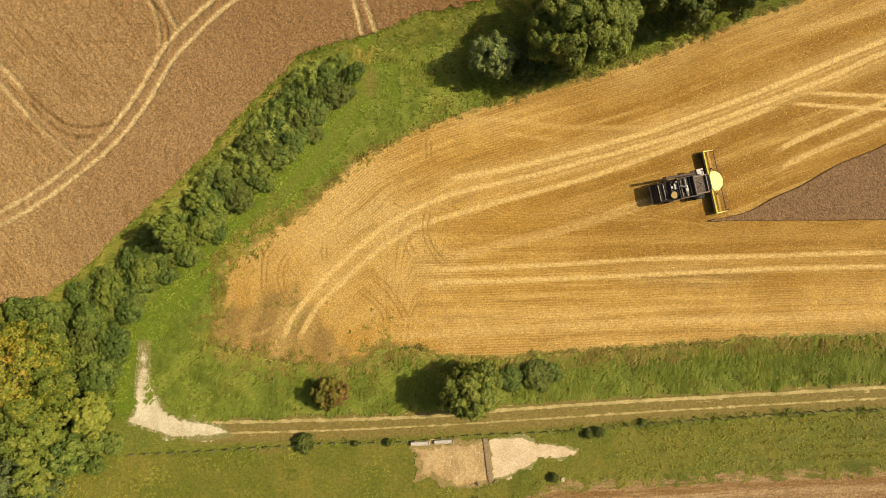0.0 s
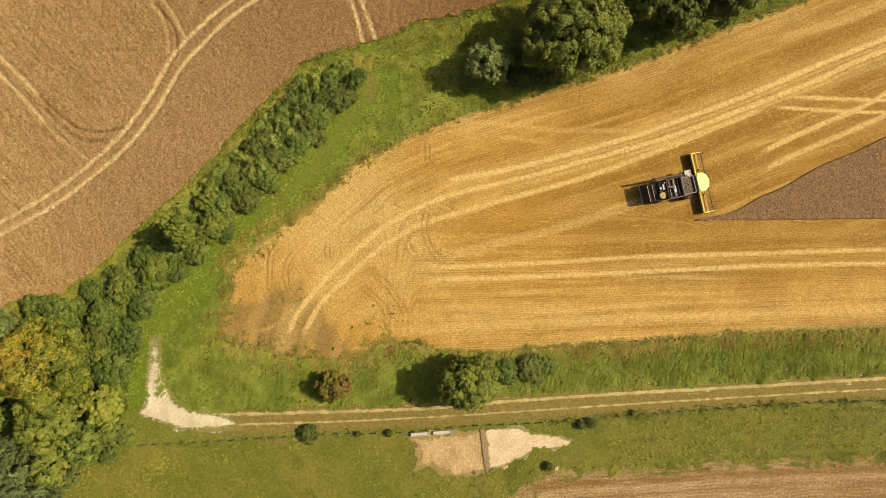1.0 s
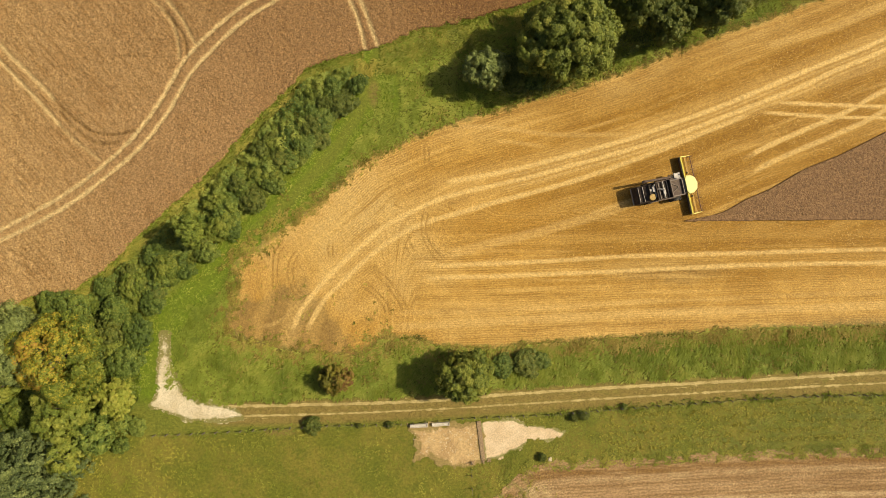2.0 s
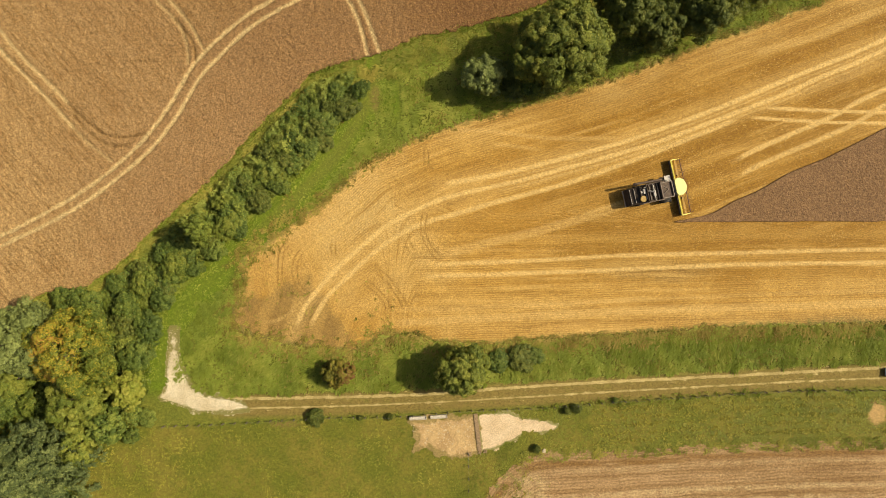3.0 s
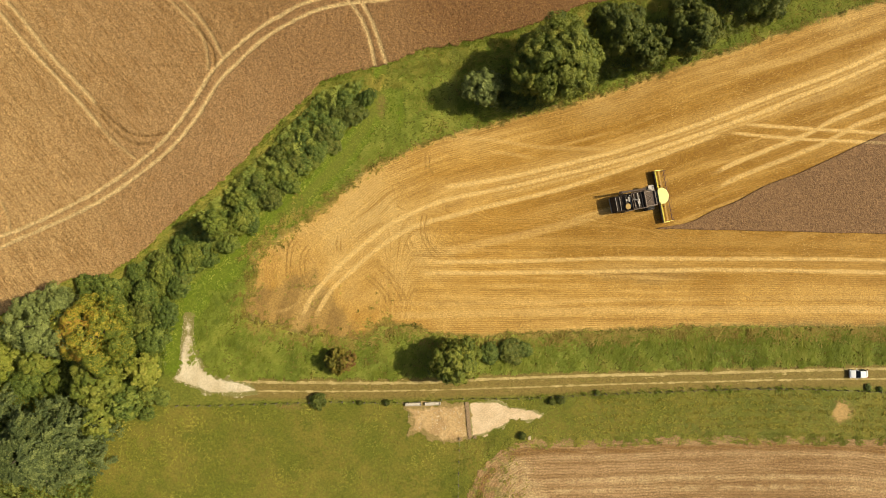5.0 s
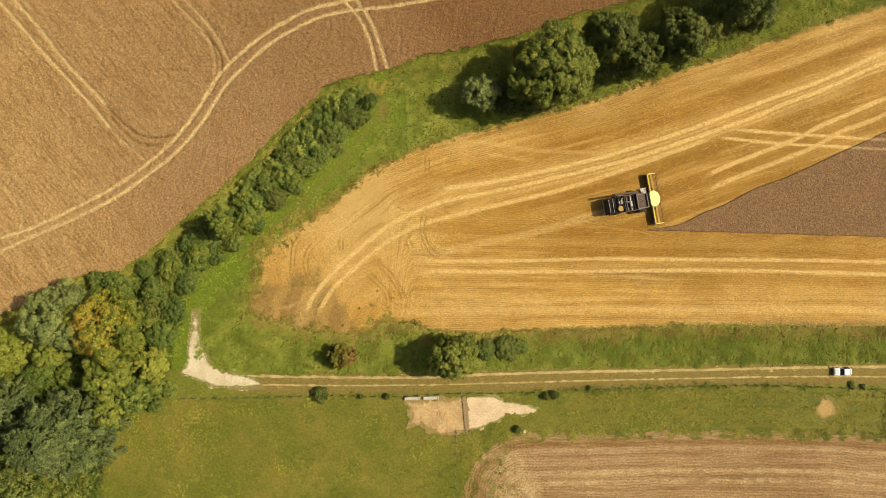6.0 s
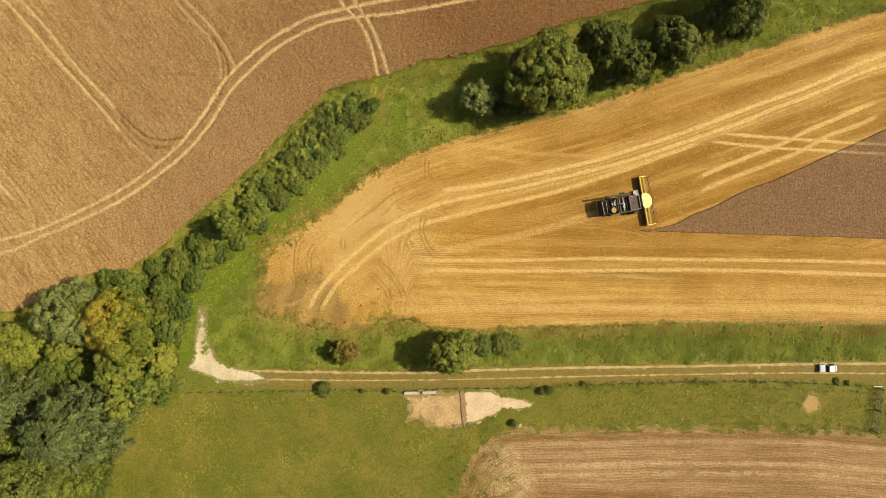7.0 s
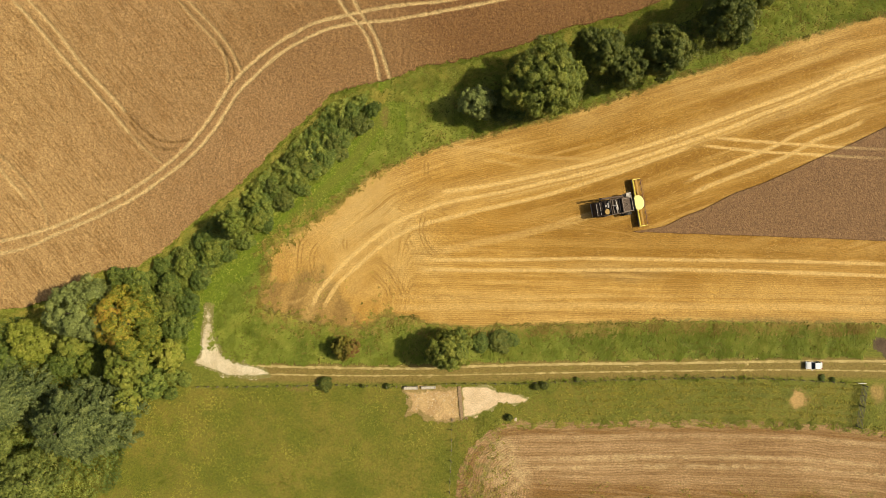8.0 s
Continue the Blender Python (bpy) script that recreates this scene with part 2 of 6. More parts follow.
EARS = leaf_paint("wheat_ears", [(0.1, (0.22, 0.12, 0.042)), (0.5, (0.33, 0.188, 0.070)), (0.95, (0.42, 0.25, 0.10))], 0.1)
LEAF_MID = leaf_paint("hedge_leaves", [(0.1, (0.058, 0.088, 0.015)), (0.5, (0.142, 0.184, 0.030)), (0.95, (0.300, 0.318, 0.054))], vary=0.4)
LEAF_LIME = leaf_paint("lime_leaves", [(0.1, (0.135, 0.160, 0.018)), (0.5, (0.255, 0.275, 0.034)), (0.95, (0.38, 0.35, 0.062))])
LEAF_LIGHT = leaf_paint("light_leaves", [(0.1, (0.078, 0.107, 0.014)), (0.5, (0.166, 0.198, 0.027)), (0.95, (0.297, 0.290, 0.046))], vary=0.3)
LEAF_OLIVE = leaf_paint("olive_leaves", [(0.1, (0.084, 0.110, 0.017)), (0.5, (0.194, 0.218, 0.032)), (0.95, (0.365, 0.345, 0.060))])
LEAF_DARK = leaf_paint("dark_leaves", [(0.1, (0.060, 0.078, 0.013)), (0.5, (0.132, 0.152, 0.025)), (0.95, (0.245, 0.240, 0.042))], vary=0.2)
LEAF_DULL = leaf_paint("dull_leaves", [(0.1, (0.080, 0.106, 0.020)), (0.5, (0.185, 0.212, 0.040)), (0.95, (0.320, 0.318, 0.066))])
LEAF_GREY = leaf_paint("grey_leaves", [(0.1, (0.110, 0.138, 0.036)), (0.5, (0.222, 0.252, 0.066)), (0.95, (0.350, 0.368, 0.105))])
LEAF_CEDAR = leaf_paint("cedar_needles", [(0.1, (0.042, 0.062, 0.018)), (0.5, (0.116, 0.142, 0.040)), (0.95, (0.245, 0.268, 0.074))])
LEAF_AUTUMN = leaf_paint("turning_leaves", [(0.05, (0.085, 0.118, 0.014)), (0.40, (0.180, 0.205, 0.025)), (0.62, (0.420, 0.335, 0.036)), (0.92, (0.380, 0.195, 0.038))])
LEAF_RUST = leaf_paint("rusty_leaves", [(0.1, (0.10, 0.095, 0.014)), (0.45, (0.235, 0.205, 0.026)), (0.70, (0.25, 0.150, 0.034)), (0.95, (0.20, 0.085, 0.034))])
BARK = bark_paint("bark", (0.16, 0.12, 0.085))
POSTWOOD = bark_paint("post_wood", (0.22, 0.18, 0.13))
SLEEPER = bark_paint("sleeper_wood", (0.38, 0.255, 0.14))
WIRE = plain("wire", (0.28, 0.27, 0.25), 0.45, 0.9)
STEEL = plain("galvanised_steel", (0.060, 0.055, 0.050), 0.6, 0.3)
CONCRETE = plain("concrete", (0.52, 0.46, 0.37), 0.9, 0, 0.15)
WHITEPAINT = plain("white_paint", (0.80, 0.79, 0.76), 0.3, 0, 0.03, 2.0, 0.5)
STONE = plain("pale_stone", (0.56, 0.45, 0.28), 0.9, 0, 0.2)
YELLOW = plain("yellow_paint", (0.82, 0.68, 0.11), 0.4, 0, 0.06)
ROOFYELLOW = plain("pale_yellow_paint", (0.84, 0.76, 0.27), 0.35, 0, 0.06)
DARKGREY = plain("dark_grey_panel", (0.098, 0.066, 0.049), 0.65, 0, 0.10, 3.0, 0.2)
MIDGREY = plain("grey_panel", (0.20, 0.150, 0.112), 0.5, 0, 0.14)
LIGHTGREY = plain("light_grey_metal", (0.40, 0.36, 0.31), 0.45, 0.2, 0.12)
BLACK = plain("black_panel", (0.040, 0.028, 0.021), 0.65, 0, 0.05, 3.0, 0.2)
RUBBER = plain("rubber", (0.022, 0.021, 0.020), 0.85, 0, 0.1)
REELRED = plain("reel_brown", (0.11, 0.040, 0.025), 0.5, 0, 0.1)
CUTCROP = plain("cut_crop", (0.36, 0.20, 0.035), 0.9, 0, 0.2, 2.5)
OCHRE = plain("ochre_screen", (0.42, 0.26, 0.06), 0.6, 0, 0.15)


def glass_paint(name, c):
    m = Nodes(name, 0.05, 0, 0.5)
    return m.colour(c).mat


GLASS = glass_paint("dark_glass", (0.02, 0.024, 0.028))
LAMPRED = glass_paint("red_lens", (0.35, 0.02, 0.02))
LAMPCLEAR = glass_paint("clear_lens", (0.7, 0.7, 0.7))

# ---- tools for ground, plants and parts ----
TABLE = np.random.RandomState(7).rand(256, 256)


def vnoise(x, y, size, seed=0):
    """Smooth value noise, 0 to 1, with features of that size in metres."""
    u, v = x / size + seed * 17.3, y / size + seed * 9.1
    i, j = np.floor(u).astype(int), np.floor(v).astype(int)
    a, b = u - i, v - j
    a, b = a * a * (3 - 2 * a), b * b * (3 - 2 * b)
    g = lambda p, q: TABLE[p % 256, q % 256]
    return (g(i, j) * (1 - a) + g(i + 1, j) * a) * (1 - b) + (g(i, j + 1) * (1 - a) + g(i + 1, j + 1) * a) * b


def fbm(x, y, size, seed=0):
    return 0.55 * vnoise(x, y, size, seed) + 0.3 * vnoise(x, y, size / 2.1, seed + 1) + 0.15 * vnoise(x, y, size / 4.3, seed + 2)


def smooth(v, lo, hi):
    k = np.clip((v - lo) / (hi - lo), 0, 1)
    return k * k * (3 - 2 * k)


def spline(pts, n=6):
    """A smooth curve through the points."""
    p = np.array([pts[0], *pts, pts[-1]], float)
    out = []
    for k in range(1, len(p) - 2):
        for s in np.arange(n) / n:
            a, b, c, d = p[k - 1], p[k], p[k + 1], p[k + 2]
            out.append(0.5 * (2 * b + (c - a) * s + (2 * a - 5 * b + 4 * c - d) * s ** 2 + (3 * b - a - 3 * c + d) * s ** 3))
    return np.array(out + [p[-1]])


def away(x, y, curve, most=8.0):
    """Distance of points from a curve, up to most."""
    d = np.full(x.shape, most)
    near = np.flatnonzero((x > curve[:, 0].min() - most) & (x < curve[:, 0].max() + most)
                          & (y > curve[:, 1].min() - most) & (y < curve[:, 1].max() + most))
    if not len(near):
        return d
    px, py, best = x[near], y[near], np.full(len(near), most)
    for (ax, ay), (bx, by) in zip(curve[:-1], curve[1:]):
        dx, dy = bx - ax, by - ay
        s = np.clip(((px - ax) * dx + (py - ay) * dy) / (dx * dx + dy * dy + 1e-9), 0, 1)
        best = np.minimum(best, np.hypot(px - ax - s * dx, py - ay - s * dy))
    d[near] = best
    return d


def inside(x, y, outline):
    odd = np.zeros(x.shape, bool)
    for (ax, ay), (bx, by) in zip(outline, np.roll(outline, -1, axis=0)):
        if ay != by:
            odd ^= ((ay > y) != (by > y)) & (x < (bx - ax) * (y - ay) / (by - ay) + ax)
    return odd


def mesh_from(name, verts, faces, mat, attrs=None, smooth_faces=False):
    """A mesh from arrays of corners and of faces that all have the same number of corners."""
    me = bpy.data.meshes.new(name)
    verts, faces = np.asarray(verts, np.float32), np.asarray(faces, np.int32)
    k = faces.shape[1]
    me.vertices.add(len(verts))
    me.vertices.foreach_set("co", verts.ravel())
    me.loops.add(faces.size)
    me.loops.foreach_set("vertex_index", faces.ravel())
    me.polygons.add(len(faces))
    me.polygons.foreach_set("loop_start", np.arange(0, faces.size, k, dtype=np.int32))
    me.polygons.foreach_set("use_smooth", np.full(len(faces), smooth_faces))
    for key, v in (attrs or {}).items():
        me.attributes.new(key, "FLOAT", "POINT").data.foreach_set("value", np.asarray(v, np.float32))
    me.update(calc_edges=True)
    me.materials.append(mat)
    return me


def ticks(lo, hi, step, fine):
    """Grid lines: close together inside the stretch fine, wider outside it."""
    a, b = max(lo, fine[0]), min(hi, fine[1])
    out, s, v = list(np.arange(a, b + step / 2, step)), step, a
    while v > lo:
        s *= 1.6
        v = max(lo, v - s)
        out.insert(0, v)
    s, v = step, out[-1]
    while v < hi:
        s *= 1.6
        v = min(hi, v + s)
        out.append(v)
    return np.array(out)


def sheet(name, outline, step, mat, level, height, attrs, ragged=0.5, skirt=0.0):
    """A field: a fine grid cut to its outline, with relief and with attributes for its material."""
    outline = np.asarray(outline, float)
    lo, hi = outline.min(0) - 1, outline.max(0) + 1
    xs, ys = ticks(lo[0], hi[0], step, (-101, 101)), ticks(lo[1], hi[1], step, (-58, 58))
    X, Y = np.meshgrid(xs, ys)
    cx, cy = (X[:-1, :-1] + X[1:, 1:]) / 2, (Y[:-1, :-1] + Y[1:, 1:]) / 2
    wob = ragged * 2
    keep = inside(cx + wob * (fbm(cx, cy, 1.6, 3) - 0.5), cy + wob * (fbm(cx, cy, 1.6, 5) - 0.5), outline)
    ny, nx = X.shape
    idx = np.arange(nx * ny).reshape(ny, nx)
    q = np.stack([idx[:-1, :-1], idx[:-1, 1:], idx[1:, 1:], idx[1:, :-1]], -1)[keep]
    used, back = np.unique(q, return_inverse=True)
    faces = back.reshape(-1, 4)
    x, y = X.ravel()[used], Y.ravel()[used]
    a = attrs(x, y)
    z = level + height(x, y, a)
    verts = np.stack([x, y, z], 1)
    if skirt:
        e = np.concatenate([faces[:, [k, (k + 1) % 4]] for k in range(4)])
        key = np.sort(e, 1)
        _, first, count = np.unique(key, axis=0, return_index=True, return_counts=True)
        rim = e[first[count == 1]]
        low = verts.copy()
        low[:, 2] = 0.0
        n = len(verts)
        verts = np.concatenate([verts, low])
        faces = np.concatenate([faces, np.stack([rim[:, 1], rim[:, 0], rim[:, 0] + n, rim[:, 1] + n], 1)])
        a = {k: np.concatenate([v, v]) for k, v in a.items()}
    return new(name, mesh_from(name, verts, faces, mat, a, True))


def blades(name, spots, length, width, lean, mat, seed, tone, drift=(0, 0), per=4, base=0.0, lying=False, aim=None):
    """Tufts of grass: leaning blades round every spot. tone: 0 to 1 for each spot."""
    r = np.random.RandomState(seed)
    n = len(spots) * per
    p = np.repeat(spots, per, 0) + r.normal(0, 0.14, (n, 2))
    ln = length * r.uniform(0.55, 1.15, n)
    az, spread = r.uniform(0, 2 * math.pi, n), (0.4, 1.3)
    if aim is not None:                         # tussocks laid over one way, each with its own height
        ln *= np.repeat(0.35 + 1.3 * vnoise(spots[:, 0], spots[:, 1], 1.3, seed), per)
        spread = (0.82, 1.18)
        az = np.radians(aim) + np.repeat(2.2 * (vnoise(spots[:, 0], spots[:, 1], 1.7, seed + 3) - 0.5), per) + r.normal(0, 0.45, n)
    tilt = np.radians(lean) * r.uniform(*spread, n)
    if lying:
        tilt = np.radians(r.uniform(84, 90, n))
    dx, dy = np.cos(az) * np.sin(tilt) + drift[0], np.sin(az) * np.sin(tilt) + drift[1]
    w = width * r.uniform(0.6, 1.3, n)
    sx, sy = -np.sin(az) * w / 2, np.cos(az) * w / 2
    z0 = np.full(n, base)
    zm, zt = base + ln * np.cos(tilt) * 0.62, base + ln * np.cos(tilt) * 0.95
    v = np.empty((n, 4, 3))
    v[:, 0] = np.stack([p[:, 0], p[:, 1], z0], 1)
    v[:, 1] = np.stack([p[:, 0] + dx * ln * 0.55 + sx, p[:, 1] + dy * ln * 0.55 + sy, zm], 1)
    v[:, 2] = np.stack([p[:, 0] + dx * ln, p[:, 1] + dy * ln, zt], 1)
    v[:, 3] = np.stack([p[:, 0] + dx * ln * 0.55 - sx, p[:, 1] + dy * ln * 0.55 - sy, zm], 1)
    t = np.clip(np.repeat(tone, per) + r.normal(0, 0.12, n), 0, 1)
    me = mesh_from(name, v.reshape(-1, 3), np.arange(n * 4).reshape(-1, 4), mat, {"tone": np.repeat(t, 4)})
    return new(name, me)


def scatter(box, per_m2, seed, keep):
    """Random spots in a box (x0, y0, x1, y1) that keep(x, y) allows; keep gives a chance."""
    r = np.random.RandomState(seed)
    n = int((box[2] - box[0]) * (box[3] - box[1]) * per_m2)
    x, y = r.uniform(box[0], box[2], n), r.uniform(box[1], box[3], n)
    k = r.rand(n) < keep(x, y)
    return np.stack([x[k], y[k]], 1)


def leaf_quads(p, nrm, size, r):
    """A pointed leaf spray at each place, facing its normal."""
    n = len(p)
    nrm = nrm / np.linalg.norm(nrm, axis=1, keepdims=True)
    a = np.cross(nrm, r.normal(0, 1, (n, 3)))
    a /= np.linalg.norm(a, axis=1, keepdims=True) + 1e-9
    b = np.cross(nrm, a)
    s = (size * r.uniform(0.6, 1.4, n))[:, None]
    v = np.stack([p - a * s, p + b * s * 0.55 + nrm * s * 0.15, p + a * s, p - b * s * 0.55 + nrm * s * 0.15], 1)
    return v


def crown_mesh(name, rx, ry, base, top, lobes, leaves, leaf, mat, seed, lobe=0.36, toner=None, flat=0.9):
    """A crown of lobes round a tree's axis, each a bunch of smaller knots covered with leaves, uneven and with gaps."""
    r = np.random.RandomState(seed)
    mid, half = (base + top) / 2, (top - base) / 2
    k = np.arange(lobes)
    z = 1.0 - 1.45 * (k + 0.5) / lobes + r.normal(0, 0.05, lobes)
    z = np.clip(z, -0.6, 0.995)
    az = k * 2.39996 + r.normal(0, 0.22, lobes)
    d = np.stack([np.cos(az) * np.sqrt(1 - z * z), np.sin(az) * np.sqrt(1 - z * z), z], 1)
    bulge = 0.86 + 0.10 * np.sin(2 * az + seed) + 0.07 * np.sin(3 * az + 1.7 * seed)
    rad = (bulge * r.uniform(0.66, 1.0, lobes) * np.where(r.rand(lobes) < 0.12, 0.7, 1.0))[:, None]
    c = d * rad * np.array([rx, ry, half])
    size = lobe * min(rx, ry) * r.uniform(0.6, 1.35, lobes)
    ltone = np.clip(r.normal(0.5, 0.17, lobes), 0, 1) if toner is None else toner(c, r)
    # knots on the lobes
    per = 16
    own = np.repeat(np.arange(lobes), per)
    w = r.normal(0, 1, (len(own), 3)) + d[own] * 0.9 + np.array([0, 0, 0.35])
    w /= np.linalg.norm(w, axis=1, keepdims=True)
    ksize = size[own] * r.uniform(0.20, 0.44, len(own))
    kc = c[own] + w * (size[own] * r.uniform(0.70, 1.0, len(own)))[:, None] * np.array([1, 1, flat])
    ktone = ltone[own] + r.normal(0, 0.13, len(own))
    # leaves on the knots
    pick = r.choice(len(own), leaves, p=ksize ** 2 / (ksize ** 2).sum())
    u = r.normal(0, 1, (leaves, 3)) + w[pick] * 0.8 + np.array([0, 0, 0.3])
    u /= np.linalg.norm(u, axis=1, keepdims=True)
    q = kc[pick] + u * (ksize[pick] * r.uniform(0.72, 1.12, leaves))[:, None]
    q[:, 2] = np.maximum(q[:, 2] + mid, 0.15)
    v = leaf_quads(q, u + 0.35 * w[pick] + r.normal(0, 0.30, (leaves, 3)), leaf, r)
    tone = np.clip(ktone[pick] + r.normal(0, 0.08, leaves), 0, 1)
    return mesh_from(name, v.reshape(-1, 3), np.arange(leaves * 4).reshape(-1, 4), mat, {"tone": np.repeat(tone, 4)}), c + np.array([0, 0, mid])


def cedar_mesh(name, rx, ry, base, top, boughs, leaves, leaf, mat, seed):
    """A dark spreading conifer: tiers of boughs, each a row of drooping fans of needles with gaps between them."""
    r = np.random.RandomState(seed)
    az = r.uniform(0, 2 * math.pi, boughs)
    lift = r.uniform(0, 1, boughs) ** 0.9
    z = base + (top - base) * lift
    ln = (1.0 - 0.78 * lift ** 1.8) * r.uniform(0.72, 1.0, boughs)
    # fans along each bough
    per = 7
    own = np.repeat(np.arange(boughs), per)
    n = len(own)
    at = r.uniform(0.18, 1.0, n) ** 0.7
    turn = az[own] + r.normal(0, 0.95, n) * (1.1 - 0.5 * at)
    side = r.normal(0, 0.9, n) * (1.1 - 0.6 * at)
    d = at * ln[own]
    fx = np.cos(az[own]) * d * rx - np.sin(az[own]) * side
    fy = np.sin(az[own]) * d * ry + np.cos(az[own]) * side
    fz = z[own] + 0.6 * d - 1.6 * d * d + r.normal(0, 0.7, n)
    flen, fwide = r.uniform(0.8, 1.9, n), r.uniform(0.45, 0.85, n)
    ftone = np.clip(r.normal(0.5, 0.2, n), 0, 1)
    pick = r.choice(n, leaves, p=flen / flen.sum())
    s = r.uniform(0, 1, leaves)
    w = r.normal(0, 0.5, leaves) * fwide[pick] * np.sqrt(np.clip(1.05 - s, 0, 1))
    x = fx[pick] + np.cos(turn[pick]) * s * flen[pick] - np.sin(turn[pick]) * w
    y = fy[pick] + np.sin(turn[pick]) * s * flen[pick] + np.cos(turn[pick]) * w
    h = fz[pick] + 0.35 * s - 0.75 * s * s - 0.8 * np.abs(w) + r.normal(0, 0.05, leaves)
    nrm = np.stack([np.cos(turn[pick]) * 0.5 * s - np.sin(turn[pick]) * w * 0.9, np.sin(turn[pick]) * 0.5 * s + np.cos(turn[pick]) * w * 0.9, np.ones(leaves)], 1)
    v = leaf_quads(np.stack([x, y, h], 1), nrm + r.normal(0, 0.25, (leaves, 3)), leaf, r)
    tone = np.clip(ftone[pick] + r.normal(0, 0.1, leaves), 0, 1)
    tips = np.stack([np.cos(az) * ln * 0.8 * rx, np.sin(az) * ln * 0.8 * ry, z - 0.3], 1)
    return mesh_from(name, v.reshape(-1, 3), np.arange(leaves * 4).reshape(-1, 4), mat, {"tone": np.repeat(tone, 4)}), tips


def tube(bm, a, b, ra, rb, n=8):
    """A tapered round bar from a to b."""
    a, b = Vector(a), Vector(b)
    m = (b - a).to_track_quat("Z", "Y").to_matrix()
    rings = []
    for c, rad in ((a, ra), (b, rb)):
        rings.append([bm.verts.new(c + m @ Vector((rad * math.cos(2 * math.pi * k / n), rad * math.sin(2 * math.pi * k / n), 0))) for k in range(n)])
    for k in range(n):
        bm.faces.new((rings[0][k], rings[0][(k + 1) % n], rings[1][(k + 1) % n], rings[1][k]))
    bm.faces.new(rings[0][::-1])
    bm.faces.new(rings[1])


def block(bm, lo, hi, bevel=0.0, seg=2):
    """A box between two corners, its edges rounded."""
    x, y, z = zip(lo, hi)
    v = [bm.verts.new((x[i], y[j], z[k])) for i in (0, 1) for j in (0, 1) for k in (0, 1)]
    fs = [bm.faces.new([v[i] for i in f]) for f in ((0, 1, 3, 2), (4, 6, 7, 5), (0, 4, 5, 1), (2, 3, 7, 6), (0, 2, 6, 4), (1, 5, 7, 3))]
    if bevel:
        es = {e for f in fs for e in f.edges}
        bmesh.ops.bevel(bm, geom=list(es), offset=bevel, segments=seg, affect="EDGES", profile=0.5)


def prism(bm, profile, y0, y1, bevel=0.0, seg=2, top_in=0.0, zref=None):
    """A side outline (x, z) carried across from y0 to y1; top_in draws the higher corners inwards."""
    zs = [z for _, z in profile]
    lo, hi = min(zs), max(zs)
    rings = []
    for y in (y0, y1):
        ring = []
        for x, z in profile:
            k = top_in * (z - lo) / (hi - lo + 1e-9)
            ring.append(bm.verts.new((x, y - math.copysign(k, y), z)))
        rings.append(ring)
    n = len(profile)
    fs = [bm.faces.new(rings[0]), bm.faces.new(rings[1][::-1])]
    for k in range(n):
        fs.append(bm.faces.new((rings[0][(k + 1) % n], rings[0][k], rings[1][k], rings[1][(k + 1) % n])))
    if bevel:
        es = {e for f in fs for e in f.edges}
        bmesh.ops.bevel(bm, geom=list(es), offset=bevel, segments=seg, affect="EDGES", profile=0.5)


def part(name, bm, mat, parent, label=""):
    """Links a bmesh as one mesh object under a thing or a part."""
    bmesh.ops.recalc_face_normals(bm, faces=bm.faces)
    me = bpy.data.meshes.new(name)
    bm.to_mesh(me)
    bm.free()
    me.materials.append(mat)
    ob = new(name, me)
    ob.parent = parent
    return tagged(ob, label)


def piece(name, me, parent, m, label=""):
    """Another object on a shared mesh."""
    ob = new(name, me)
    ob.parent = parent
    ob.matrix_basis = m
    return tagged(ob, label)


def thing(name, m, label, category, group=""):
    ob = new(name)
    ob.matrix_basis = m
    return tagged(ob, label, category, group)


def under(name, me, parent):
    ob = new(name, me)
    ob.parent = parent
    return ob


# ---- the plan, in metres: edges of fields, lanes and tracks ----
WHEAT_EDGE = [(-98.4, -19), (-91.3, -17.8), (-84.2, -16.5), (-77.1, -12.6), (-70.1, -8.9), (-63, -7.6), (-57.2, -3.4), (-52, 1.7), (-44.5, 8.6), (-39.9, 12.8), (-33.1, 20.5), (-27.9, 25.8), (-22.8, 31), (-16.9, 33), (-10.9, 34.4), (-5.1, 37.1), (0.1, 38.4), (5.6, 39.6), (13.9, 42.2), (25.6, 46.8), (42.2, 51.9), (49.1, 56.5)]
STUBBLE_SOUTH = [(-36.9, -15), (-33.9, -16.2), (-27.8, -17.6), (-20.6, -18.5), (-14.6, -18.6), (-12.2, -17.9), (-9.9, -16.2), (-5.1, -15.8), (-0.3, -17), (8.1, -17.5), (16.5, -16.7), (28.5, -16), (40.5, -15.1), (52.4, -14.2), (64.4, -13.7), (76.4, -13.4), (96.6, -12.6)]
STUBBLE_NORTH = [(-36.9, -15), (-36.9, -11.4), (-35, -7.1), (-35.4, -2.6), (-28.7, 2.5), (-22.9, 6.6), (-17.7, 11), (-13.1, 15.2), (-7.2, 18.1), (-1.9, 20.5), (2.8, 22.1), (11, 24.6), (21.7, 27.7), (32.3, 31.2), (44.1, 35.9), (55.9, 40.1), (63, 42.8), (73.6, 46.8), (83, 50.2), (93.4, 53.5)]
WEDGE_TOP = [(42.2, 4.7), (48.5, 6.1), (52.6, 8.3), (57.3, 10.4), (63.1, 13.7), (69, 16.1), (74.9, 19), (80.8, 22.1), (86.6, 24.9), (94.6, 29.2)]
WEDGE_LOW = [(42.2, 4.6), (51.5, 4.7), (57.6, 4.8), (69.6, 4.9), (81.6, 5), (87.6, 5), (95.8, 5.1)]
RUT_NORTH = [(-39.4, -27.4), (-25, -27.1), (-13.1, -26.8), (-1.1, -26.3), (10.9, -25.3), (28.8, -24.1), (52.8, -22.8), (76.8, -21.4), (105.7, -20.1)]
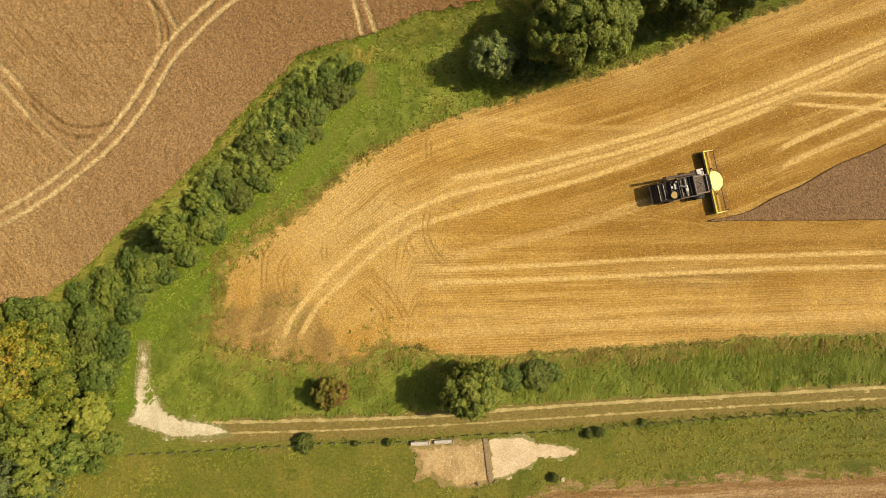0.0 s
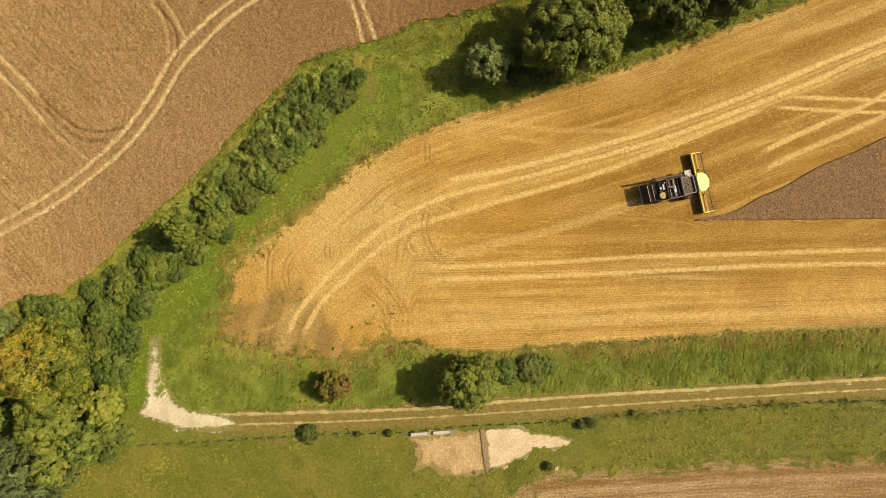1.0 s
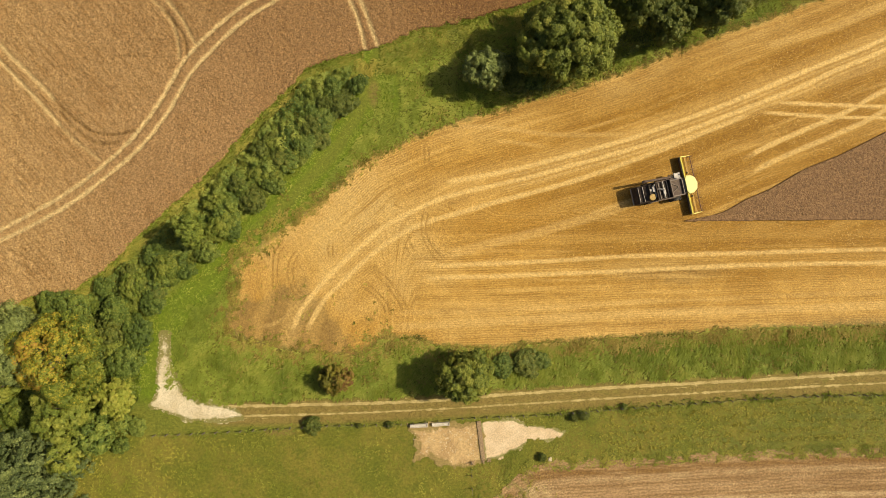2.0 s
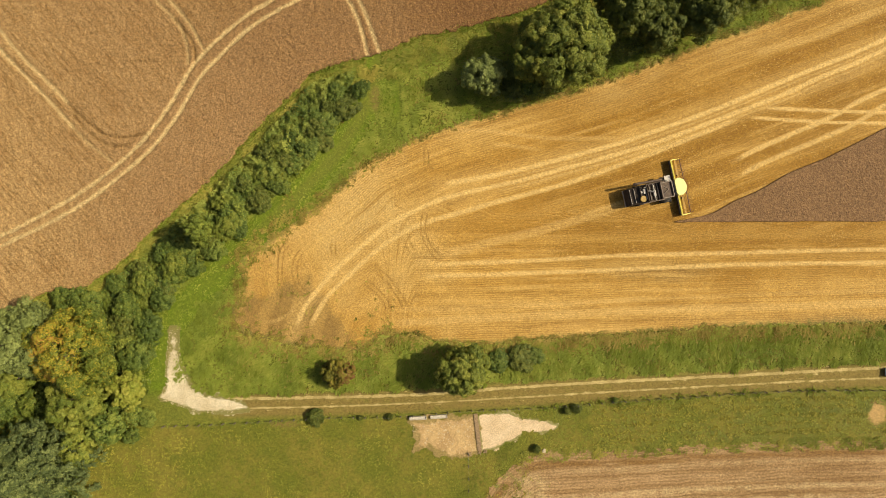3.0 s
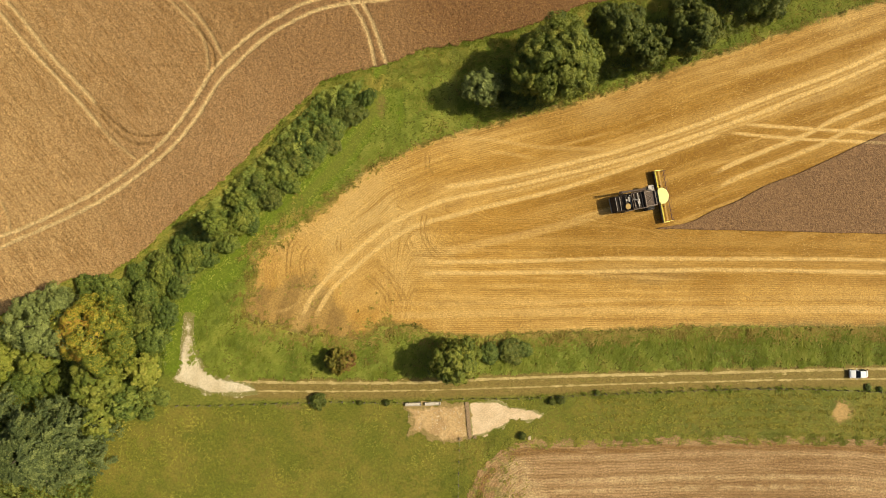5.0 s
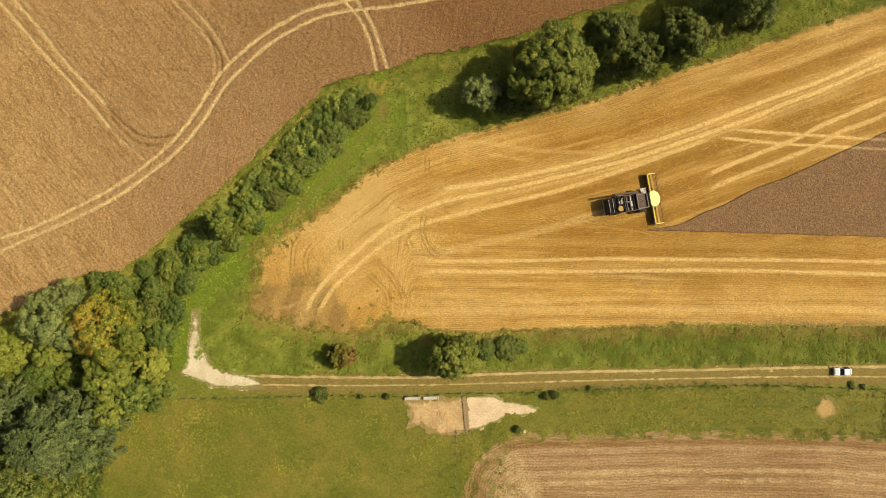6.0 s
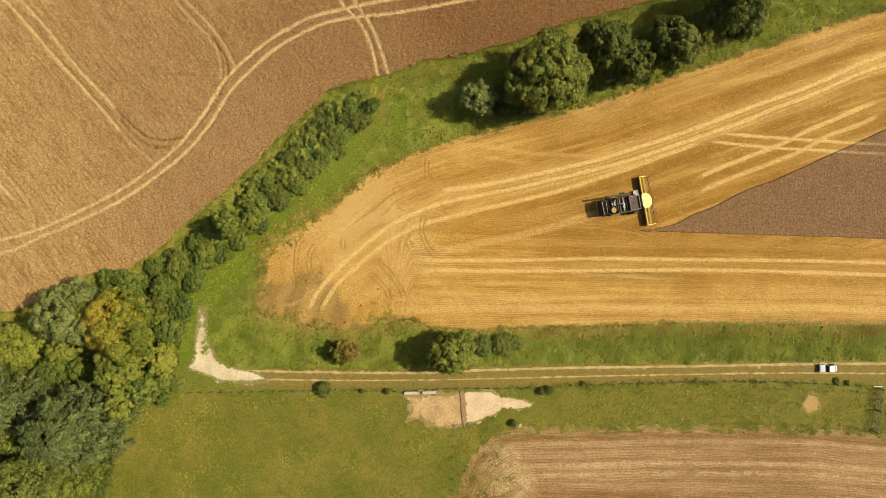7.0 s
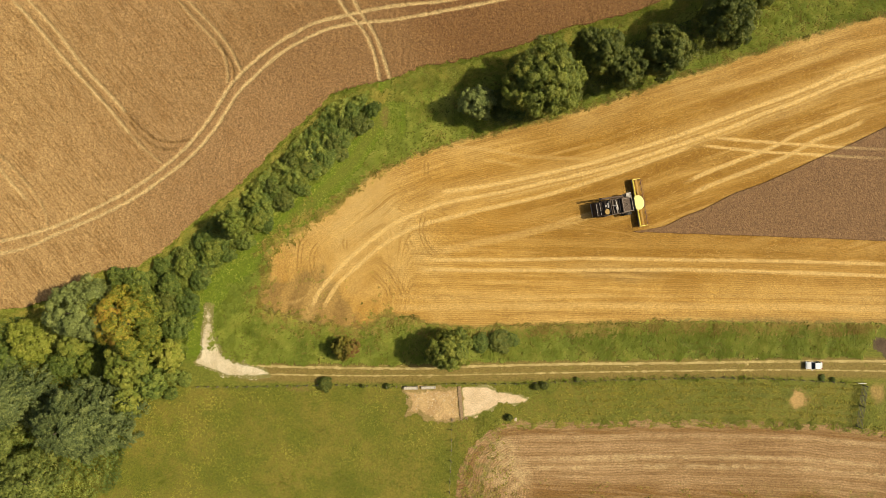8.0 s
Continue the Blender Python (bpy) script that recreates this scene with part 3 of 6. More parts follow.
RUT_SOUTH = [(-40.5, -29.1), (-19, -28.6), (-1, -27.8), (16.9, -26.7), (28.9, -25.9), (46.9, -24.8), (76.9, -23.2), (105.8, -22.4)]
CHALK_PATCH = [(-47.6, -14), (-48.2, -16.1), (-48.5, -19.1), (-48.6, -22.1), (-48.7, -25.1), (-49.7, -27), (-48.4, -28), (-45.3, -28.9), (-42.3, -29.8), (-38.1, -29.9), (-34.0, -29.3), (-33.6, -28.4), (-36.5, -27.2), (-41.2, -26.4), (-43.5, -25.2), (-44.9, -22.9), (-45.7, -20.2), (-46.2, -16), (-46.9, -14.4)]
PIT_WEST = [(-5.3, -30.9), (6.9, -29.7), (7.7, -36.5), (6.1, -37.6), (3, -38.1), (0.4, -37.3), (-1.6, -36), (-5.2, -37), (-4.1, -34)]
PIT_EAST = [(6.9, -29.7), (12.5, -29.5), (14.7, -30.4), (19.3, -30.8), (21.6, -31.9), (20.4, -33), (15.3, -33.2), (13.5, -34.5), (9.4, -36.2), (7.7, -36.4)]
SOUTH_FIELD = [(17.4, -37.2), (29.4, -36.5), (53.4, -35.1), (77.4, -34.4), (89.5, -34.8), (106.4, -35.8), (107.5, -58.7), (6.3, -63), (6.7, -54.6), (7.3, -49.1), (8.4, -44.4), (11, -40.9), (13.4, -39.1)]
FENCE_LONG = [(-48.6, -32.2), (-38, -31.7), (-28.5, -31.1), (-18.9, -30.5), (-6.9, -30.3), (5.1, -29.2), (17, -28.7), (29, -27.7), (41, -26.8), (65, -25.3), (89.1, -25.3)]
FENCE_SHORT = [(5.4, -36.8), (5.5, -43.8), (5.5, -53.7), (5.6, -59.4)]
GREEN_LANE = [(-49.8, -23.4), (-46.9, -13.6), (-41.5, -7.4), (-34.6, 0.1), (-25.4, 8.9), (-18.5, 16.4), (-14.1, 23.7), (-10.9, 33.5)]
TRAMPLED = [(-38.0, -11.4), (-34.2, -8.3), (-31.5, -9), (-29.5, -7.5), (-26.2, -6), (-23, -5.4), (-22, -7.7), (-19.6, -9.8), (-17.8, -12.4), (-14.7, -16.1), (-16, -20.5), (-38, -20)]
swaths, treads, trams = [], [], []


def swath(half, strength, line):
    swaths.append((half, strength, spline(line)))


def tread(line):
    treads.append(spline(line))


def tram(half, bare, dark, line):
    trams.append((half, bare, dark, spline(line)))


# straw swaths and wheel lanes in the stubble: half width, strength, line
swath(0.50, 1.0, [(93.9, 44.4), (85.9, 40.9), (80, 37.8), (74.1, 35.1), (68.3, 32.8), (62.4, 30.4), (56.5, 27.9), (50.6, 25.4), (44.7, 23.1), (38.8, 21), (32.9, 18.9), (27, 17.2), (21, 15.6), (15.1, 14), (9.2, 12.7), (3.2, 11.6), (-0.3, 11.2)])
swath(0.50, 1.0, [(94, 42), (86, 38.9), (80.1, 36), (74.2, 33.2), (68.3, 30.8), (62.5, 28), (56.6, 25.7), (50.7, 23.4), (44.8, 21.1), (38.9, 18.9), (33, 17.1), (27.1, 15.4), (21.1, 13.8), (15.2, 12.1), (9.3, 10.7), (3.3, 9.3), (-1.4, 7.8), (-4.9, 6.1), (-9.6, 3.5), (-14.2, -0.4), (-17.7, -3.5), (-20.5, -6.5), (-23.4, -10.2), (-25, -13.3), (-25.9, -15.7)])
swath(0.48, 0.85, [(54.3, 23.7), (50.7, 22.1), (44.9, 19.7), (39, 17.3), (33.1, 15.1), (27.2, 12.9), (21.3, 11), (15.3, 9.3), (9.4, 7.8), (3.5, 6), (-1.2, 4.7), (-4.8, 3.3), (-8.3, 1.3), (-12.9, -2.2), (-16.4, -5.6), (-19.5, -8.6), (-21.5, -11.6), (-23.2, -15.2)])
swath(0.48, 0.9, [(89.9, 33.2), (86.3, 31.8), (80.4, 28.9), (74.6, 26.2), (72.2, 24.6), (68.7, 22.9), (62.8, 20.4), (56.9, 17.8), (52.5, 15.5)])
swath(0.50, 0.75, [(90.6, 30.8), (86.5, 28.5), (80.6, 26.1), (77.1, 24), (73.6, 22), (68.9, 19.9), (63, 17.4), (57.1, 14.8), (53, 12.4)])
swath(0.36, 0.95, [(94.8, 24.4), (86.7, 24.4), (80.7, 24.6), (74.6, 24.7), (68.6, 24.9), (62.6, 25.1), (57.2, 25.4)])
swath(0.36, 0.95, [(94.9, 22.5), (86.8, 22.5), (80.7, 22.6), (74.7, 22.7), (68.7, 22.8), (62.7, 23.1), (54.9, 23.6)])
swath(0.42, 0.85, [(96, 0.1), (87.8, -0), (75.8, -0.2), (63.8, -0.5), (51.8, -0.9), (33.8, -1.4), (15.9, -2.5), (-2.1, -3.3)])
swath(0.42, 0.9, [(96.1, -2.4), (88, -2.4), (75.9, -2.5), (63.9, -2.7), (51.9, -3), (39.9, -3.6), (16, -4.7), (-3.4, -5.4)])
swath(0.90, 0.4, [(39.9, 10.6), (33.4, 7.9), (27.5, 5.8), (21.6, 4), (15.6, 2.3), (9.7, 0.9), (3.8, -0.6), (0.2, -1.5)])
swath(0.80, 0.35, [(85.7, 45.5), (79.8, 43.3), (73.9, 40.9), (68, 38.4), (62.1, 36.7), (55, 34.7)])
swath(0.80, 0.4, [(96.5, -9.2), (64.3, -10.3), (40.3, -11), (10.3, -12.7), (-8.8, -13.8)])
swath(0.50, 0.25, [(96.4, -7.1), (64.2, -8), (40.2, -9.1), (10.2, -10.6), (-8.9, -11.4)])
swath(0.35, 0.3, [(-32.2, -13.6), (-29.2, -13.5), (-26.6, -12), (-25.8, -10.3), (-27, -8.7)])
swath(0.30, 0.3, [(-7.6, 17.6), (-6.3, 15.8), (-5.2, 14.3)])
swath(0.40, 0.4, [(1.1, 20.3), (5.2, 20.9), (11.2, 20.5), (18.5, 19.6), (26.9, 19.5), (34.1, 19.7)])
swath(0.40, 0.35, [(8.3, 18.5), (14.9, 17.9), (19.2, 17.2)])
swath(0.7, 0.3, [(83.7, 35.9), (74.3, 31.3), (68.4, 29.2), (62.5, 26.9)])
tread([(-23.6, 0), (-25.2, -1.9), (-25.8, -3.7), (-25.6, -6.1), (-24.7, -7.9), (-22.9, -9.3)])
tread([(-25.9, 1.3), (-28, -0.8), (-28.4, -3.8), (-28.3, -6.6), (-27.1, -8.2)])
tread([(-18.7, 2), (-19, -0.4), (-18.6, -3)])
tread([(-12, -3.9), (-9.8, -5.4), (-7.9, -7.7), (-6.4, -10.1), (-5.4, -12.1)])
tread([(-14, -5.6), (-11.2, -8.1), (-9.6, -9.8), (-8.5, -12.8)])
tread([(-2.3, 7.3), (-2.9, 4.1), (-2.8, 2.1), (-1.9, 0.1), (-0.4, -1.8), (1.7, -2.7)])
tread([(-6.2, 2.3), (-5.4, -0.1), (-4, -2)])
tread([(-7.2, -4.7), (-7.8, -6.5), (-7.9, -8.3)])
tread([(-1.9, 18.7), (-2.5, 16.3), (-2.1, 12.6)])
# tramlines in the standing wheat: half width, bareness, darkness, line
tram(0.37, 1.0, 0.0, [(-96.3, -5), (-91.6, -3.4), (-84.5, -1.3), (-78.6, 1), (-69.3, 5.9), (-62.3, 10.2), (-56.6, 14.9), (-52, 19.6), (-48.1, 25.1), (-44.7, 31.2), (-41.3, 35.3), (-36.2, 39.9), (-31.6, 43.1), (-26.9, 45.7), (-21, 47.4), (-15.1, 49), (-8, 50.4), (-0.4, 51.4), (8.5, 53.5)])
tram(0.37, 1.0, 0.0, [(-96.2, -7.7), (-91.5, -6), (-85.6, -4.3), (-79.7, -1.3), (-71.6, 2.6), (-63.4, 7.2), (-56.5, 12.5), (-51.3, 17.2), (-46.8, 23.2), (-43.5, 28.9), (-40.6, 32.6), (-34.9, 38.2), (-30.3, 41.4), (-24.5, 44.4), (-18.6, 45.9), (-10.3, 47.1), (-0.4, 49.3), (12.2, 52.3), (20.4, 54.1)])
tram(0.36, 0.85, 0.0, [(-98.7, 55.5), (-91, 47.6), (-86.3, 43), (-80.7, 36.8), (-75.1, 31.1), (-68.9, 24.8), (-65.4, 20.8)])
tram(0.30, 0.5, 0.2, [(-65.4, 20.8), (-62.7, 18.2), (-59.6, 15.7), (-58.4, 14.8)])
tram(0.36, 0.80, 0.0, [(-95.1, 55.7), (-87.1, 47.2), (-81.5, 41.5), (-75.2, 34), (-70.9, 29.8), (-68.4, 27.4), (-66.3, 25.1)])
tram(0.28, 0.0, 0.9, [(-66.3, 25.1), (-64.1, 23), (-61, 20.4), (-58.5, 19.3), (-55.6, 19.2), (-52.6, 19.8)])
tram(0.26, 0.0, 0.7, [(-65, 22.8), (-62.8, 20.3), (-60.3, 18.3), (-57.9, 17.5), (-55.3, 17.8)])
tram(0.30, 0.6, 0.3, [(-61.2, 54.9), (-56.2, 49.2), (-51.9, 44.6), (-47.5, 40.3), (-45.8, 37.4), (-45.2, 35.1), (-45, 32.4)])
tram(0.30, 0.7, 0.2, [(-58.8, 54.9), (-54.1, 49.3), (-50.1, 45.3), (-45.7, 40.7), (-43.5, 37.2), (-42, 34.3)])
tram(0.26, 0.0, 0.8, [(-47.5, 40.3), (-45, 37.4), (-44, 35.2), (-43.8, 33.1)])
tram(0.26, 0.55, 0.3, [(-97.2, 18.8), (-92.3, 14.8), (-88.6, 11.4), (-84.9, 7.4), (-82.3, 3.3), (-81.7, 0.6)])
tram(0.36, 0.7, 0.0, [(-97.1, 16.1), (-92.2, 11.8), (-88.4, 7.8), (-86.6, 5.9)])
tram(0.38, 0.85, 0.0, [(-24.9, 55.3), (-21.3, 49.2), (-17.3, 45), (-14.7, 40.3), (-12.9, 33.7)])
tram(0.38, 0.85, 0.0, [(-21.8, 55.5), (-18, 48.7), (-14.9, 44.5), (-13, 40.4), (-10.8, 34.3)])
tram(0.16, 0.0, 0.5, [(-57.3, 32.7), (-52.6, 32.7), (-45.4, 32.6)])
wheat_edge, north_edge, south_edge = spline(WHEAT_EDGE), spline(STUBBLE_NORTH), spline(STUBBLE_SOUTH)
lane = spline(GREEN_LANE)
fence_long = spline(FENCE_LONG)
rut_n, rut_s = spline(RUT_NORTH), spline(RUT_SOUTH)
wheat_outline = np.array([*wheat_edge, (160, 100), (160, 420), (-420, 420), (-420, -70)])
stubble_outline = np.array([*south_edge, (240, -5), (260, 110), *north_edge[::-1]])
wedge_outline = np.array([*spline(WEDGE_LOW), (240, 6), (240, 95), *spline(WEDGE_TOP)[::-1]])
south_outline = spline([*SOUTH_FIELD[9:], *SOUTH_FIELD[:6]], 4)
south_outline = np.array([*south_outline, (240, -40), (240, -260), (7, -260), (6.8, -56)])


def level_of(curve, x):
    """The y of a curve that runs from west to east, at x."""
    o = np.argsort(curve[:, 0])
    return np.interp(x, curve[o, 0], curve[o, 1])


# ---- the ground: one sheet to the horizon ----
def ground_attrs(x, y):
    d = away(x, y, lane, 7.0)
    open_end = np.hypot((x + 9.6) / 3.6, (y - 26.5) / 7.0) * 4.2
    path = smooth(np.minimum(d, open_end) + 2.2 * (fbm(x, y, 3.0, 8) - 0.5), 5.0, 1.6)
    ruts = np.maximum(smooth(d + 1.2 * (fbm(x, y, 2.2, 9) - 0.5), 1.9, 0.4) * 0.38, smooth(np.hypot((x + 11.6) / 1.3, (y - 26.5) / 3.0), 1.2, 0.4))
    ruts = ruts * (0.25 + 0.75 * smooth(y, -6, 8))
    band = smooth(y, level_of(rut_s, x) - 2.2, level_of(rut_s, x) - 1.0) * smooth(y, level_of(rut_n, x) + 1.3, level_of(rut_n, x) + 0.4) * smooth(x, -42, -38)
    rag = 1.1 * (fbm(x, y, 1.6, 77) - 0.5)
    bare = smooth(np.hypot((x - 78.8) / 2.2, (y + 29.4) / 2.2) + rag, 1.15, 0.5)
    bare = np.maximum(bare, 0.5 * smooth(np.hypot((x - 95.6) / 1.7, (y + 27.2) / 2.6) + rag, 1.15, 0.5))
    dry = 0.8 * smooth(np.hypot((x + 27.5) / 3.0, (y + 31.8) / 0.7), 1.2, 0.5)
    worn = np.clip(np.maximum.reduce([ruts * 0.8, band * 0.95, bare * 1.3, dry]), 0, 1)
    meadow = smooth(y, level_of(fence_long, x) + 0.3, level_of(fence_long, x) - 0.8)
    return {"path": path, "worn": worn, "bare": bare, "meadow": meadow}


def make_ground():
    xs, ys = ticks(-2400, 2400, 0.5, (-101, 101)), ticks(-2400, 2400, 0.5, (-58, 58))
    X, Y = np.meshgrid(xs, ys)
    x, y = X.ravel(), Y.ravel()
    ny, nx = X.shape
    i = np.arange(nx * ny).reshape(ny, nx)
    q = np.stack([i[:-1, :-1], i[:-1, 1:], i[1:, 1:], i[1:, :-1]], -1).reshape(-1, 4)
    a = ground_attrs(x, y)
    me = mesh_from("ground", np.stack([x, y, np.zeros_like(x)], 1), q, GRASS, a, True)
    return tagged(new("ground", me), "green and yellowing grassland round the fields", "grass", kind="structure")


make_ground()


# ---- fields ----
def wheat_attrs(x, y):
    tram, dark = np.zeros(x.shape), np.zeros(x.shape)
    for w, k, d, c in trams:
        a = away(x, y, c, 2.0) + 0.22 * (vnoise(x, y, 0.9, 4) - 0.5)
        s = smooth(a, w * 1.25, w * 0.55)
        tram, dark = np.maximum(tram, k * s), np.maximum(dark, d * s)
    head = smooth(away(x, y, trams[1][3], 40.0), 2.0, 0.5)
    south = smooth(away(x, y, wheat_edge, 26.0), 19.0, 12.0)
    ripe = smooth(x + 0.6 * (y - 38) + 8 * (fbm(x, y, 9.0, 90) - 0.5), -16, 18)
    return {"uncut": np.zeros(x.shape), "ripe": np.clip(ripe * 0.85 + 0.42 * smooth(x + 0.6 * (y - 38), -60, -20) * smooth(away(x, y, wheat_edge, 30.0), 30, 16), 0, 1), "tram": tram, "tread": dark, "head": np.maximum(south * smooth(x, -72, -50), head * 0.5), "faded": 0.8 * smooth(-x - 0.35 * y + 10 * (fbm(x, y, 8, 99) - 0.5), 42, 92), "rows": x}


def wheat_height(x, y, a):
    return 0.10 * (fbm(x, y, 1.1, 2) - 0.5) + 0.20 * (vnoise(x, y, 0.38, 6) - 0.5) - 0.22 * a["tram"] - 0.16 * a["tread"]


tagged(sheet("wheat_field", wheat_outline, 0.25, WHEAT, 0.5, wheat_height, wheat_attrs, 0.6, 0.7),
       "ripe brown standing wheat crossed by pale tramlines", "wheat field", kind="structure")


def wedge_attrs(x, y):
    tram = np.zeros(x.shape)
    for w, k, c in swaths[5:7]:
        tram = np.maximum(tram, 0.5 * smooth(away(x, y, c, 2.0), w * 1.1, w * 0.4))
    return {"ripe": np.full(x.shape, 0.35), "tram": tram * smooth(x, 102, 84), "tread": np.zeros(x.shape), "uncut": np.full(x.shape, 0.85), "head": np.full(x.shape, 1.0), "faded": np.zeros(x.shape), "rows": y}


tagged(sheet("standing_crop", wedge_outline, 0.12, WHEAT, 0.30, lambda x, y, a: 0.3 * wheat_height(x, y, a), wedge_attrs, 0.0, 0.7),
       "dark uncut wedge of wheat left standing in the stubble", "crop", kind="structure")


def stubble_attrs(x, y):
    sw, tr = np.zeros(x.shape), np.zeros(x.shape)
    for w, k, c in swaths:
        a = away(x, y, c, 3.0) + 0.25 * (fbm(x, y, 1.4, 4) - 0.5)
        ends = np.minimum(np.hypot(x - c[0, 0], y - c[0, 1]), np.hypot(x - c[-1, 0], y - c[-1, 1])) if abs(c[0, 0]) < 93 else np.hypot(x - c[-1, 0], y - c[-1, 1])
        sw = np.maximum(sw, k * smooth(a, w * 1.2, w * 0.5) * (0.15 + 0.85 * smooth(ends, 0.2, 3.0)))
    # the thinner straw on both sides of the two long lanes
    for w, k, c in swaths[:2]:
        sw = np.maximum(sw, 0.28 * smooth(away(x, y, c, 4.0), 2.6, 0.4))
    # thin wheel lines beside them
    for w, k, c in swaths[:2]:
        t = np.gradient(c, axis=0)
        t /= np.linalg.norm(t, axis=1, keepdims=True)
        side = c + np.stack([t[:, 1], -t[:, 0]], 1) * -0.95
        sw = np.maximum(sw, 0.6 * smooth(away(x, y, side, 2.0), 0.3, 0.1) * smooth(x, 5, 15))
    for c in treads:
        a = away(x, y, c, 2.0) + 0.12 * (fbm(x, y, 1.0, 19) - 0.5)
        ends = np.minimum(np.hypot(x - c[0, 0], y - c[0, 1]), np.hypot(x - c[-1, 0], y - c[-1, 1]))
        tr = np.maximum(tr, 0.9 * smooth(np.abs(a - 0.42), 0.22, 0.05) * smooth(ends, 0.7, 2.2))
    low = smooth(y + 0.05 * x + 2 * (fbm(x, y, 4.0, 14) - 0.5), 7.5, 5.0) * smooth(x, -12, -4)
    n = fbm(x, y, 5.0, 12)
    rim = away(x, y, np.array([*TRAMPLED, TRAMPLED[0]]), 6.0) * np.where(inside(x, y, np.array(TRAMPLED)), 1, -1)
    worn = smooth(rim + 2.4 * (fbm(x, y, 2.2, 12) - 0.5), -0.6, 1.0) * (0.95 + 0.2 * (n - 0.5))
    worn = np.maximum(worn, 0.7 * smooth(np.hypot((x - 40) / 14.0, (y + 4.0) / 2.6) + 0.8 * (n - 0.5), 1.0, 0.3))
    worn = np.maximum(worn, 0.75 * smooth(y - level_of(south_edge, x), 2.6, 0.4) * smooth(x, 45, 60) * n * 1.6)
    worn = np.maximum(worn, smooth(y - level_of(south_edge, x) + 2 * (n - 0.5), 2.4, 0.6) * smooth(x, -6, -12) * 0.85)
    dust = smooth(np.hypot((x + 18) / 24, (y - 3) / 17) + 0.5 * (n - 0.5), 1.15, 0.5)
    dust = np.maximum(dust, smooth(y + 0.5 * (x - 60) * 0.05, -8.5, -13) * 0.42 * smooth(x, -14, 0))
    dust = np.maximum(dust, 0.6 * smooth(away(x, y, north_edge, 9.0) + 4 * (n - 0.5), 7.0, 1.0))
    # airborne haze over the south-east, painted as paler ground colour
    dust = np.maximum(dust, 0.4 * smooth(x, 60, 95) * smooth(y, -2, -8))
    edge = np.minimum(away(x, y, north_edge, 3.0), away(x, y, south_edge, 3.0)) / 3.0
    tip = smooth(x + 0.4 * y + 5 * (n - 0.5), -8, -24)
    return {"edge": edge * (1 - 0.3 * smooth(x, -20, -30)), "tip": tip * 0.85, "swath": np.clip(sw, 0, 1), "tread": tr, "rows": away(x, y, north_edge, 60.0), "straight": y - 0.03 * x, "low": low, "deep": smooth(x + 8 * (n - 0.5), 6, 30) * smooth(y + 6 * (n - 0.5), -12, 2), "worn": np.clip(worn, 0, 1), "dust": np.clip(dust, 0, 1)}


def stubble_height(x, y, a):
    return 0.03 * (vnoise(x, y, 0.45, 6) - 0.5) + 0.05 * a["swath"] - 0.05 * a["tread"]


tagged(sheet("stubble_field", stubble_outline, 0.25, STUBBLE, 0.05, stubble_height, stubble_attrs, 0.8),
       "golden cut stubble with pale curving straw swaths and wheel marks", "stubble field", kind="structure")


def south_attrs(x, y):
    d = away(x, y, np.array(south_outline[:-4]), 60.0)
    n = fbm(x, y, 6.0, 21)
    pale = smooth(np.hypot((x - 17) / 6.0, (y + 47) / 8.5) + 0.9 * (n - 0.5), 1.0, 0.4) * 0.6
    for k in (3.2, 7.6, 9.6):
        pale = np.maximum(pale, (0.3 if k < 4 else 0.55) * smooth(np.abs(d - k) + 0.9 * (n - 0.5), 0.7, 0.15) * smooth(x, 18, 26))
    band = 0.8 * smooth(np.abs(d - 1.9) + 1.1 * (fbm(x, y, 9.0, 22) - 0.5), 0.9, 0.2)
    brown = smooth(y + 1.6 * (n - 0.5), -48.0, -50.5) * smooth(x, 18, 26) * 0.9
    weeds = np.maximum(smooth(x + 3 * (n - 0.5), 20, 9), 0.5 * smooth(d, 1.2, 0.2))
    weeds = np.maximum(weeds, 0.6 * smooth(x, 60, 90) * smooth(y, -46, -52))
    return {"rows": d, "pale": pale, "brown": np.maximum(brown, band), "weeds": weeds * 0.9}


tagged(sheet("south_field", south_outline, 0.3, TILLED, 0.05, lambda x, y, a: 0.06 * (vnoise(x, y, 0.5, 6) - 0.5), south_attrs, 0.9),
       "pale brown striped field with thin dry stubble", "field", kind="structure")


def edge_attrs(outline, reach):
    o = np.array([*outline, outline[0]])
    return lambda x, y: {"edge": away(x, y, o, reach) / reach}


def ribbon(curve, half):
    """The outline of a strip along a curve."""
    t = np.gradient(curve, axis=0)
    t /= np.linalg.norm(t, axis=1, keepdims=True)
    nrm = np.stack([-t[:, 1], t[:, 0]], 1)
    return np.concatenate([curve + nrm * half, (curve - nrm * half)[::-1]])


for name, curve, half in (("track_rut", rut_n, 0.44), ("track_rut", rut_s, 0.34)):
    tagged(sheet(name, ribbon(curve, half), 0.2, RUT, 0.03, lambda x, y, a: 0.03 * (vnoise(x, y, 0.5, 6) - 0.5), edge_attrs(ribbon(curve, half), 0.45), 0.35),
           "pale chalky wheel rut of the farm track", "track", "farm track ruts", "structure")
chalk_outline = spline([*CHALK_PATCH, CHALK_PATCH[0]], 5)


def chalk_attrs(x, y):
    """Grass breaks through the chalk where the bend runs out."""
    a = edge_attrs(chalk_outline, 1.1)(x, y)
    return {"edge": a["edge"] * (0.42 + 0.58 * smooth(y, -18.0, -23.5))}


